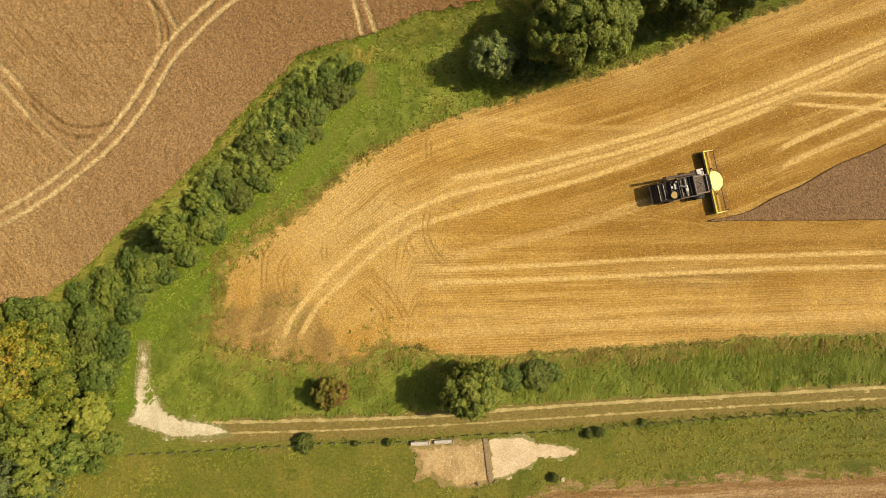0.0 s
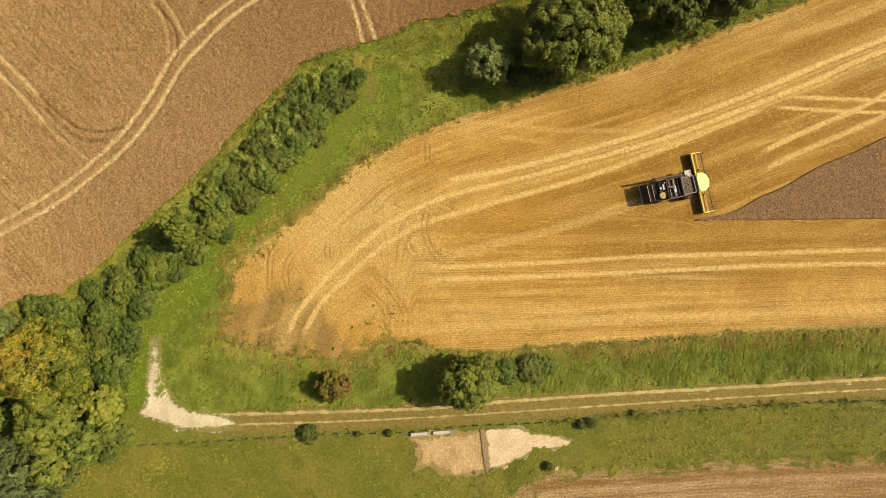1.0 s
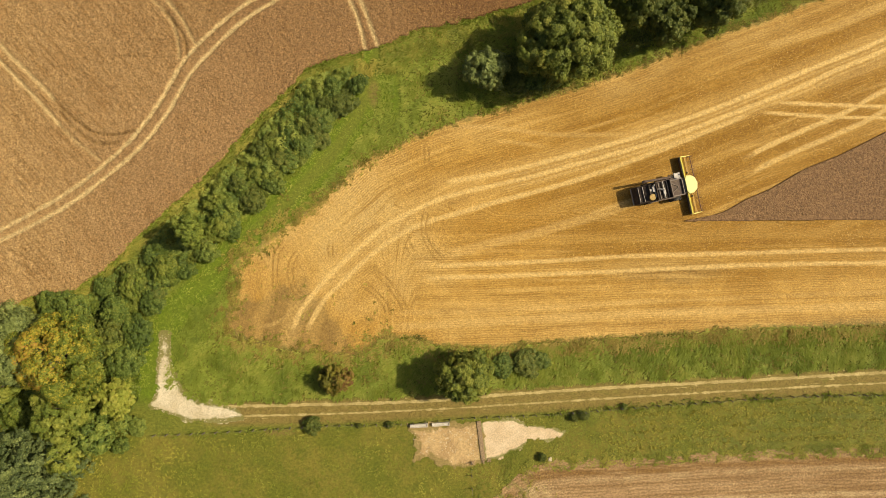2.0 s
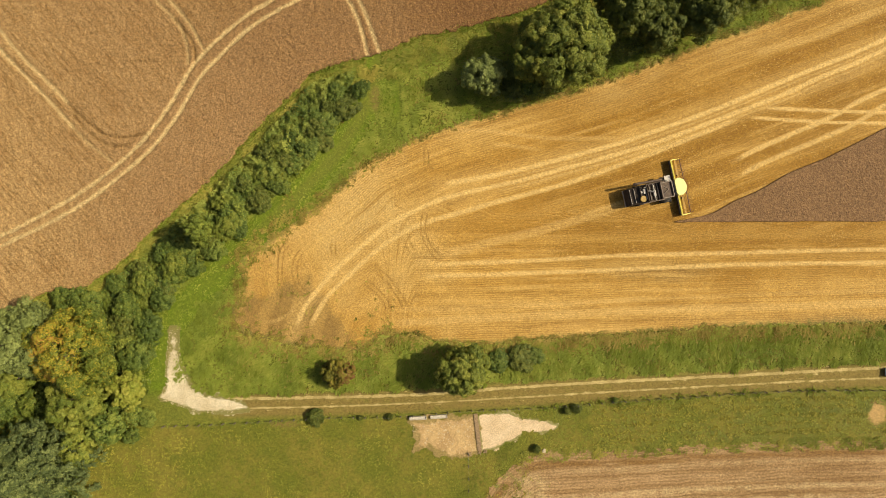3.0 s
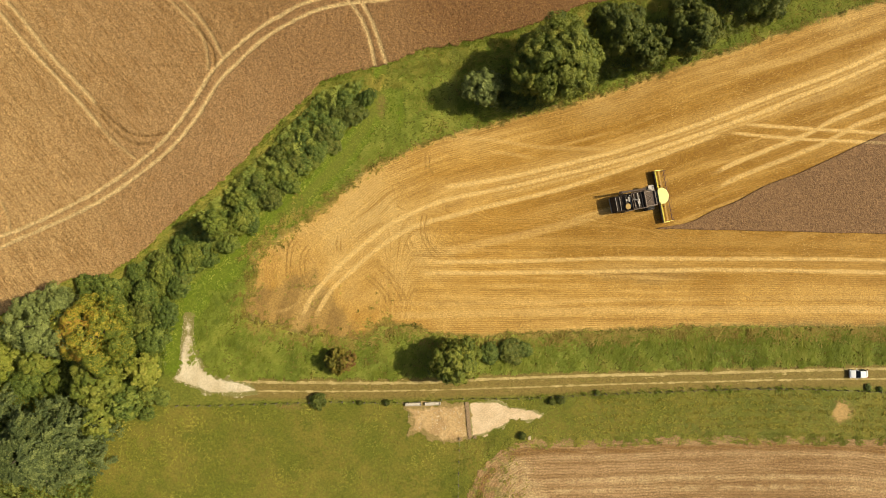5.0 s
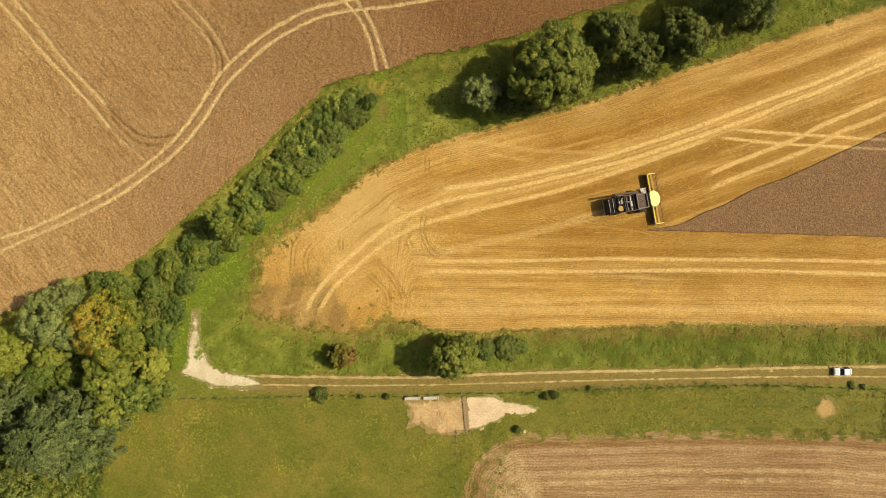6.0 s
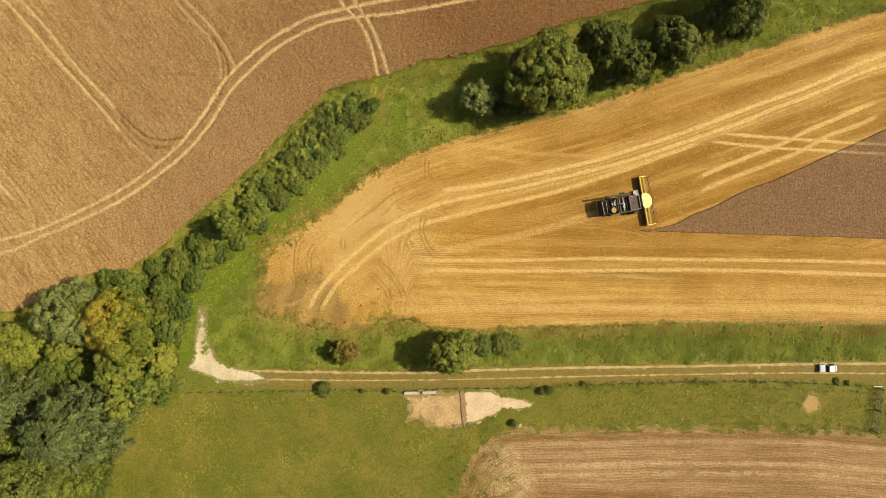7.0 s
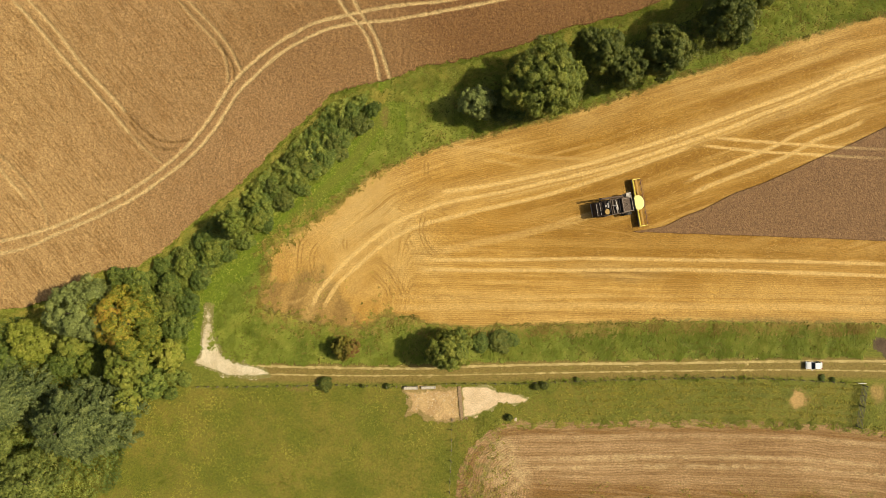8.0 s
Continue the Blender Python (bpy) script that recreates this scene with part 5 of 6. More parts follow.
HEDGE_SOUTH = [
    (-44.1, 4.6, 1.8, 3.6, 3), (-35.3, 2.8, 1.8, 3.0, 0), (-46.5, -3.8, 3.0, 5.0, 2), (-43.3, -4.2, 2.0, 3.4, 0), (-51.7, -6.4, 3.0, 5.0, 2),
    (-48.7, -9.4, 2.5, 4.2, 0), (-54.7, -10.8, 3.0, 5.8, 3), (-56.9, -7.0, 2.0, 3.4, 0), (-61.8, -10.2, 2.9, 6.0, 0), (-50.8, -14.6, 3.1, 5.0, 0),
    (-52.9, -19.6, 3.2, 5.2, 0), (-55.2, -14.0, 3.0, 5.6, 1), (-54.4, -29.2, 2.2, 3.6, 3), (-51.4, -30.6, 1.8, 2.4, 0),
]
COPSE_EDGE = [
    (-66.0, -9.8, 2.6, 4.0, 3), (-66.5, -22.6, 3.4, 7.0, 0), (-70.0, -27.5, 3.4, 6.0, 2), (-76.0, -28.4, 3.2, 5.0, 0), (-89.0, -28.0, 3.6, 5.0, 0),
    (12.9, 28.4, 2.5, 4.2, 1), (15.9, 28.6, 2.2, 4.0, 3), (12.0, 31.0, 2.4, 4.4, 1), (27.5, 33.0, 2.6, 4.4, 1), (39.6, 38.0, 2.4, 4.0, 1),
    (49.6, 42.0, 2.6, 4.6, 3), (14.7, -19.8, 2.6, 1.6, 1), (10.6, -20.2, 2.2, 1.4, 3), (17.2, -19.4, 1.8, 1.3, 3),
]
TREE_ROW_AND_VERGE = [
    (-21.7, -30.4, 1.9, 1.4, 1), (24.5, -28.6, 1.0, 1.2, 1), (22.9, -29.1, 0.9, 1.1, 1), (17.4, -35.8, 0.8, 1.0, 1), (-54.0, -33.8, 1.5, 1.8, 3),
    (-8.6, -30.3, 0.7, 0.9, 1), (-13.8, -30.5, 0.5, 0.8, 1), (31.5, -27.2, 0.6, 0.8, 3), (83.5, -24.5, 0.7, 0.5, 0), (85.8, -24.8, 0.6, 0.5, 3),
]
grown = {}
turns = random.Random(5)
for x, y, rad, h, k in (*HEDGE_NORTH, *HEDGE_SOUTH, *COPSE_EDGE, *TREE_ROW_AND_VERGE):
    mat, label, seed = KINDS[k]
    rad *= 0.92
    if y > 3 and -45 < x < -12:                 # the hedge keeps off the wheat, behind a bank of nettles
        x, y, h = x + 0.7, y - 0.8, h * (1.0 if h > 8 else 0.72)
    size = (rad / 3.1, rad / 3.1, h / 7.4) if 2.2 < h < 8 else (rad / 3.0, rad / 3.0, h / 4.5)
    m = pose(x, y, 0, 0, 0, turns.uniform(0, 360)) @ Matrix.Diagonal((size[0] * turns.uniform(0.9, 1.1), size[1] * turns.uniform(0.9, 1.1), size[2], 1))
    if k not in grown:
        ob = thing("shrub", Matrix.Identity(4), label, "shrub", "hedge shrubs")
        me, tips = crown_mesh("foliage", 3.0, 3.0, 0.1, 4.5, 84, 8000, 0.17, mat, seed, 0.20)
        under("foliage", me, ob)
        for j in range(3):
            bm = bmesh.new()
            tube(bm, (0.1 * j, 0.1, -0.03), tuple(tips[j]), 0.09, 0.03, 6)
            part("stem", bm, BARK, ob)
        grown[k] = ob
        ob.matrix_basis = m
    else:
        src = grown[k]
        cp = copy_thing(src, Matrix.Identity(4))
        cp.matrix_basis = m


def low_shrubs(count, seed):
    """Small shrubs filling the hedge bank between the wheat and the mown lane."""
    r = np.random.RandomState(seed)
    firsts = []
    for k, (mat, label) in enumerate(((LEAF_MID, "low green hawthorn bush filling the hedge bank"), (LEAF_LIGHT, "low yellow-green hazel bush filling the hedge bank"),
                                      (LEAF_DARK, "low dark green blackthorn bush filling the hedge bank"))):
        ob = thing("low_bush", Matrix.Identity(4), label, "bush", "low hedge bushes")
        me, tips = crown_mesh("foliage", 1.6, 1.6, 0.1, 2.4, 40, 2900, 0.16, mat, seed + k, 0.24)
        under("foliage", me, ob)
        for j in range(3):
            bm = bmesh.new()
            tube(bm, (0.08 * j, 0.05, -0.03), tuple(tips[j]), 0.05, 0.02, 5)
            part("stem", bm, BARK, ob)
        firsts.append(ob)
    x, y = r.uniform(-60, -13, 4000), r.uniform(-22, 33, 4000)
    ok = np.flatnonzero(hedge_floor(x, y) & (away(x, y, lane, 9.0) > 3.4) & (away(x, y, wheat_edge, 9.0) > 4.0))
    done = []
    for i in ok:
        if len(done) == count:
            break
        if all(math.hypot(x[i] - a, y[i] - b) > 1.7 for a, b in done):
            done.append((x[i], y[i]))
            k = r.randint(3)
            w, h = r.uniform(0.65, 1.25), r.uniform(0.45, 1.0)
            ob = firsts[k] if firsts[k].location.length == 0 else copy_thing(firsts[k], Matrix.Identity(4))
            ob.matrix_basis = pose(x[i], y[i], 0, 0, 0, r.uniform(0, 360)) @ Matrix.Diagonal((w, w * r.uniform(0.85, 1.15), h, 1))


def brambles(name, box, per_m2, seed, keep, tall, mat, label):
    """Tangled undergrowth: leaves over the humps and hollows of an uneven bank."""
    s = scatter(box, per_m2, seed, keep)
    r = np.random.RandomState(seed + 1)
    n = len(s)

    def bank(x, y):
        return tall * (0.15 + 0.85 * smooth(fbm(x, y, 3.0, seed), 0.25, 0.75)) + 0.55 * tall * (vnoise(x, y, 1.1, seed + 5) - 0.5) + 0.25 * tall * (vnoise(x, y, 0.55, seed + 6) - 0.5)

    x, y = s[:, 0], s[:, 1]
    h = np.maximum(bank(x, y) * (0.25 + 0.75 * smooth(away(x, y, lane, 9.0), 2.6, 6.0)), 0.1)
    nrm = np.stack([-(bank(x + 0.12, y) - bank(x - 0.12, y)) / 0.24, -(bank(x, y + 0.12) - bank(x, y - 0.12)) / 0.24, np.ones(n)], 1)
    v = leaf_quads(np.stack([x, y, h * r.uniform(0.9, 1.04, n)], 1), nrm + r.normal(0, 0.3, (n, 3)), 0.16, r)
    t = np.clip(0.5 + 1.9 * (fbm(x, y, 4.5, seed + 8) - 0.5) + 0.5 * (vnoise(x, y, 0.7, seed + 9) - 0.5) + r.normal(0, 0.08, n), 0, 1)
    ob = new(name, mesh_from(name, v.reshape(-1, 3), np.arange(n * 4).reshape(-1, 4), mat, {"tone": np.repeat(t, 4)}))
    return stuff(ob, label, "undergrowth")


def hedge_floor(x, y):
    d = away(x, y, wheat_edge, 14.0)
    return ~inside(x, y, wheat_outline) & (away(x, y, lane, 9.0) > 2.9 + 0.8 * fbm(x, y, 2.0, 152)) & (d > 2.0) & (d < 13) & (x < -13) & (y > -24)


low_shrubs(60, 171)
brambles("hedge_brambles", (-66, -24, -13, 34), 60, 151, hedge_floor, 1.9, LEAF_MID, "tangled green bramble undergrowth along the hedge")
copse_outline = spline([(-98, -22), (-88, -19), (-76, -19), (-64, -11), (-54, -16), (-51, -22), (-52, -28), (-53.5, -33), (-58, -35.5), (-62, -40), (-63, -48), (-68, -56), (-98, -62)], 4)
brambles("copse_brambles", (-98, -60, -50, -10), 34, 153, lambda x, y: inside(x, y, copse_outline), 2.0, LEAF_MID, "green bramble undergrowth under the copse")
tree_foot = spline([(10, 26), (16, 26), (28, 31), (40, 36.5), (52, 41), (62, 45.5), (62, 54), (50, 49), (36, 42.5), (24, 38.5), (14, 32)], 4)
brambles("tree_brambles", (5, 24, 64, 56), 30, 155, lambda x, y: inside(x, y, tree_foot), 1.4, LEAF_DARK, "dark undergrowth at the foot of the tree row")


# ---- combine harvester ----
def wheel(parent, x, y, rad, wide, rim_paint):
    bm = bmesh.new()
    n = 28
    prof = [(-0.5, 0.62), (-0.5, 0.92), (-0.29, 1.0), (0.29, 1.0), (0.5, 0.92), (0.5, 0.62)]
    rings = [[bm.verts.new((x + rad * q * math.cos(2 * math.pi * k / n), y + wide * p, rad + rad * q * math.sin(2 * math.pi * k / n))) for k in range(n)] for p, q in prof]
    for i in range(len(prof)):
        a, b = rings[i], rings[(i + 1) % len(prof)]
        for k in range(n):
            bm.faces.new((a[k], a[(k + 1) % n], b[(k + 1) % n], b[k]))
    for k in range(0, n):                       # lugs
        c, s_ = math.cos(2 * math.pi * (k + 0.3) / n), math.sin(2 * math.pi * (k + 0.3) / n)
        side = -1 if k % 2 else 1
        tube(bm, (x + rad * 1.0 * c, y, rad + rad * s_), (x + rad * 0.98 * c, y + side * wide * 0.46, rad + rad * 0.98 * s_), rad * 0.04, rad * 0.04, 4)
    w = new("wheel")
    w.parent = parent
    part("tyre", bm, RUBBER, w)
    bm = bmesh.new()
    tube(bm, (x, y - wide * 0.38, rad), (x, y + wide * 0.38, rad), rad * 0.63, rad * 0.63, 20)
    tube(bm, (x, y - wide * 0.46, rad), (x, y + wide * 0.46, rad), rad * 0.2, rad * 0.2, 12)
    part("rim", bm, rim_paint, w)


def combine(m):
    c = thing("combine_harvester", m, "dark grey combine harvester with yellow cab roof and cutting header", "combine harvester")
    bm = bmesh.new()
    prism(bm, [(-3.06, 1.15), (-3.20, 2.7), (-2.34, 3.15), (1.35, 3.2), (1.4, 1.5), (0.6, 1.0)], -1.5, 1.5, 0.06)
    part("body", bm, DARKGREY, c)
    bm = bmesh.new()
    prism(bm, [(-5.05, 1.1), (-5.10, 1.6), (-4.60, 2.45), (-3.21, 2.95), (-3.16, 1.2)], -1.42, 1.42, 0.08)
    part("rear_hood", bm, BLACK, c, "black sloping straw hood")
    bm = bmesh.new()
    for x, z in ((-4.45, 2.55), (-3.80, 2.80)):
        block(bm, (x - 0.04, -1.2, z), (x + 0.03, 1.2, z + 0.1), 0.02)
    part("hood_rail", bm, LIGHTGREY, c)
    bm = bmesh.new()
    block(bm, (-5.15, -1.35, 0.75), (-4.75, 1.35, 1.12), 0.06)
    part("straw_chopper", bm, LIGHTGREY, c)
    for y in (-1.53, 1.53):
        bm = bmesh.new()
        block(bm, (-2.91, y - 0.03, 1.3), (-1.04, y + 0.03, 3.0), 0.02)
        block(bm, (-0.97, y - 0.03, 1.5), (1.1, y + 0.03, 3.05), 0.02)
        part("side_panel", bm, MIDGREY, c)
    bm = bmesh.new()
    block(bm, (-2.98, -1.3, 3.1), (-1.98, 1.3, 3.28), 0.04)
    part("engine_deck", bm, BLACK, c)
    bm = bmesh.new()
    tube(bm, (-2.70, -0.75, 3.26), (-2.70, -0.75, 3.5), 0.55, 0.5, 22)
    part("rotary_screen", bm, OCHRE, c, "round ochre dust screen")
    bm = bmesh.new()
    block(bm, (-2.55, 0.0, 3.26), (-2.05, 0.9, 3.55), 0.06)
    block(bm, (-2.19, -0.9, 3.26), (-2.01, -0.1, 3.5), 0.05)
    block(bm, (-2.95, 0.2, 3.26), (-2.62, 0.6, 3.42), 0.04)
    part("engine_cover", bm, LIGHTGREY, c)
    bm = bmesh.new()
    tube(bm, (-2.26, 1.05, 3.25), (-2.26, 1.05, 3.9), 0.1, 0.1, 10)
    part("exhaust", bm, LIGHTGREY, c)
    # open grain tank with its raised flaps
    bm = bmesh.new()
    block(bm, (-1.90, -1.35, 3.1), (0.3, 1.35, 3.22), 0.02)
    part("tank_floor", bm, BLACK, c)
    for lo, hi in (((-1.98, -1.5, 3.2), (-1.89, 1.5, 3.85)), ((0.3, -1.5, 3.2), (0.42, 1.5, 3.85)), ((-1.89, -1.5, 3.2), (0.3, -1.4, 3.85)), ((-1.89, 1.4, 3.2), (0.3, 1.5, 3.85))):
        bm = bmesh.new()
        block(bm, lo, hi, 0.02)
        part("tank_flap", bm, DARKGREY, c)
    bm = bmesh.new()
    tube(bm, (-1.62, 0.35, 3.3), (-0.75, 0.0, 3.75), 0.14, 0.14, 10)
    tube(bm, (-0.75, -1.3, 3.45), (-0.75, 1.3, 3.45), 0.09, 0.09, 8)
    block(bm, (-0.97, -0.7, 3.3), (-0.54, 0.3, 3.6), 0.08)
    part("filling_auger", bm, LIGHTGREY, c)
    bm = bmesh.new()
    block(bm, (-0.14, -1.3, 3.3), (0.00, 1.3, 3.42), 0.03)
    block(bm, (-1.47, -1.3, 3.3), (-1.36, 1.3, 3.42), 0.03)
    part("tank_brace", bm, MIDGREY, c)
    bm = bmesh.new()
    block(bm, (0.42, -1.45, 3.18), (2.45, 1.30, 3.30), 0.04)
    part("front_deck", bm, DARKGREY, c)
    for lo, hi in (((0.46, -1.42, 3.302), (2.42, -1.26, 3.62)), ((0.46, 1.12, 3.302), (2.42, 1.28, 3.62)), ((2.28, -1.25, 3.302), (2.42, 1.11, 3.58)), ((0.46, -1.25, 3.302), (0.60, 1.11, 3.58))):
        bm = bmesh.new()
        block(bm, lo, hi, 0.03)
        part("deck_rim", bm, MIDGREY, c)
    bm = bmesh.new()
    tube(bm, (0.75, -0.7, 3.38), (1.7, 0.0, 3.38), 0.05, 0.05, 6)
    tube(bm, (0.75, 0.7, 3.38), (1.7, 0.0, 3.38), 0.05, 0.05, 6)
    part("deck_brace", bm, MIDGREY, c)
    # cab
    bm = bmesh.new()
    prism(bm, [(2.5, 1.6), (2.5, 3.5), (4.5, 3.5), (4.75, 2.4), (3.9, 1.6)], -1.1, 1.1, 0.05)
    part("cab", bm, GLASS, c, "dark glass driver's cab")
    for x, y in ((2.52, -1.1), (2.52, 1.1), (4.0, -1.12), (4.0, 1.12)):
        bm = bmesh.new()
        tube(bm, (x, y, 1.6), (x, y, 3.52), 0.05, 0.05, 6)
        part("cab_post", bm, BLACK, c)
    bm = bmesh.new()
    ring = [(2.75, -1.0), (2.75, 1.0), (3.0, 1.5), (3.75, 1.5), (4.45, 0.95), (4.7, 0.0), (4.45, -0.95), (3.75, -1.5), (3.0, -1.5)]
    low, high = [bm.verts.new((x, y, 3.5)) for x, y in ring], [bm.verts.new((x * 0.93 + 0.2, y * 0.93, 3.76)) for x, y in ring]
    bm.faces.new(low[::-1])
    bm.faces.new(high)
    for k in range(len(ring)):
        bm.faces.new((low[k], low[(k + 1) % len(ring)], high[(k + 1) % len(ring)], high[k]))
    bmesh.ops.bevel(bm, geom=bm.edges[:], offset=0.05, segments=2, affect="EDGES", profile=0.5)
    part("cab_roof", bm, ROOFYELLOW, c, "pale yellow cab roof")
    for y in (-1.9, 1.9):
        bm = bmesh.new()
        tube(bm, (3.95, math.copysign(1.15, y), 3.2), (3.7, y, 3.0), 0.03, 0.03, 6)
        block(bm, (3.65, y - 0.12, 2.6), (3.75, y + 0.12, 3.05), 0.03)
        part("mirror", bm, BLACK, c)
    bm = bmesh.new()
    tube(bm, (1.5, 1.85, 0.8), (2.2, 1.85, 2.0), 0.04, 0.04, 6)
    tube(bm, (1.5, 2.25, 0.8), (2.2, 2.25, 2.0), 0.04, 0.04, 6)
    for k in range(5):
        block(bm, (1.5 + 0.14 * k, 1.85, 0.85 + 0.24 * k), (1.65 + 0.14 * k, 2.25, 0.89 + 0.24 * k))
    block(bm, (1.9, 1.15, 1.95), (2.9, 2.3, 2.02), 0.01)
    part("ladder", bm, LIGHTGREY, c)
    # unloading pipe, folded back along the side
    bm = bmesh.new()
    tube(bm, (0.7, 1.65, 2.6), (0.7, 1.75, 3.35), 0.22, 0.22, 12)
    tube(bm, (0.7, 1.75, 3.35), (-3.49, 1.9, 3.6), 0.2, 0.19, 12)
    tube(bm, (-3.49, 1.9, 3.6), (-3.78, 1.9, 3.35), 0.22, 0.26, 12)
    part("unloading_pipe", bm, DARKGREY, c, "long dark unloading pipe folded back")
    for y in (-1.7, 1.7):
        wheel(c, 1.7, y, 0.95, 0.75, YELLOW)
    for y in (-1.4, 1.4):
        wheel(c, -2.6, y, 0.65, 0.5, YELLOW)
    bm = bmesh.new()
    tube(bm, (1.7, -1.5, 0.95), (1.7, 1.5, 0.95), 0.18, 0.18, 8)
    tube(bm, (-2.34, -1.3, 0.65), (-2.34, 1.3, 0.65), 0.12, 0.12, 8)
    part("axle", bm, BLACK, c)
    bm = bmesh.new()
    prism(bm, [(1.3, 1.0), (1.5, 1.59), (4.1, 1.05), (4.05, 0.35)], -0.8, 0.8, 0.04)
    part("feeder_house", bm, DARKGREY, c)
    # header
    W2 = 4.75
    bm = bmesh.new()
    prism(bm, [(3.9, 0.25), (3.88, 1.15), (4.10, 1.2), (4.18, 0.42), (5.15, 0.2), (5.15, 0.14), (4.2, 0.14)], -W2, W2, 0.015, 1)
    part("header", bm, YELLOW, c, "long yellow cutting header")
    bm = bmesh.new()
    block(bm, (3.74, -W2, 0.5), (3.885, W2, 0.66), 0.02)
    block(bm, (3.74, -W2, 0.95), (3.885, W2, 1.05), 0.02)
    part("header_beam", bm, DARKGREY, c)
    for y in (-W2, W2):
        bm = bmesh.new()
        prism(bm, [(3.95, 0.15), (3.95, 1.2), (4.5, 1.1), (5.3, 0.3), (5.4, 0.12)], y - 0.06, y + 0.06, 0.02)
        part("divider", bm, YELLOW, c)
    bm = bmesh.new()
    tube(bm, (4.62, -W2 + 0.1, 0.62), (4.62, W2 - 0.1, 0.62), 0.2, 0.2, 12)
    for k in range(70):
        a = 2 * math.pi * k / 9 * (1 if k < 35 else -1)
        y = -W2 + 0.2 + k * (2 * W2 - 0.4) / 69
        tube(bm, (4.62, y, 0.62), (4.62 + 0.31 * math.cos(a), y, 0.62 + 0.31 * math.sin(a)), 0.05, 0.03, 4)
    part("intake_auger", bm, LIGHTGREY, c)
    bm = bmesh.new()
    n = 60
    rows_ = []
    for x, z in ((4.20, 0.80), (4.52, 1.02), (4.85, 0.82), (5.15, 0.34)):
        rows_.append([bm.verts.new((x + 0.06 * noise.noise((k * 0.9, x, 0)), -W2 + 0.1 + k * (2 * W2 - 0.2) / (n - 1), z + 0.10 * noise.noise((k * 0.6, x * 5, 3)))) for k in range(n)])
    for a, b in zip(rows_[:-1], rows_[1:]):
        for k in range(n - 1):
            bm.faces.new((a[k], a[k + 1], b[k + 1], b[k]))
    part("cut_crop", bm, CUTCROP, c, "cut straw lying on the header table")
    bm = bmesh.new()
    for k in range(64):
        y = -W2 + 0.1 + k * (2 * W2 - 0.2) / 63
        tube(bm, (5.1, y, 0.16), (5.3, y, 0.14), 0.03, 0.01, 4)
    part("cutter_bar", bm, STEEL, c)
    # reel
    rx, rz, rr = 5.5, 1.0, 0.45
    reel = new("reel")
    reel.parent = c
    bm = bmesh.new()
    tube(bm, (rx, -W2 + 0.15, rz), (rx, W2 - 0.15, rz), 0.08, 0.08, 8)
    part("reel_shaft", bm, REELRED, reel)
    for k in range(6):
        a = 2 * math.pi * k / 6 + 0.3
        bx, bz = rx + rr * math.cos(a), rz + rr * math.sin(a)
        bm = bmesh.new()
        tube(bm, (bx, -W2 + 0.15, bz), (bx, W2 - 0.15, bz), 0.012, 0.012, 4)
        for j in range(46):
            y = -W2 + 0.25 + j * 0.203
            tube(bm, (bx, y, bz), (bx - 0.06, y, bz - 0.24), 0.006, 0.004, 3)
        part("reel_bat", bm, REELRED, reel)
    for y in (-W2 + 0.2, -2.4, 0.0, 2.4, W2 - 0.2):
        bm = bmesh.new()
        for k in range(6):
            a = 2 * math.pi * k / 6 + 0.3
            tube(bm, (rx, y, rz), (rx + rr * math.cos(a), y, rz + rr * math.sin(a)), 0.03, 0.03, 5)
        part("reel_spider", bm, REELRED, reel)
    for y in (-W2 + 0.05, W2 - 0.05):
        bm = bmesh.new()
        tube(bm, (4.05, y, 1.2), (rx, y, rz), 0.06, 0.05, 6)
        part("reel_arm", bm, YELLOW, c)
    return c


combine(pose(37.95, 9.75, 0.05, 0, 0, 12.5) @ Matrix.Diagonal((1.05, 1.05, 1.05, 1)))


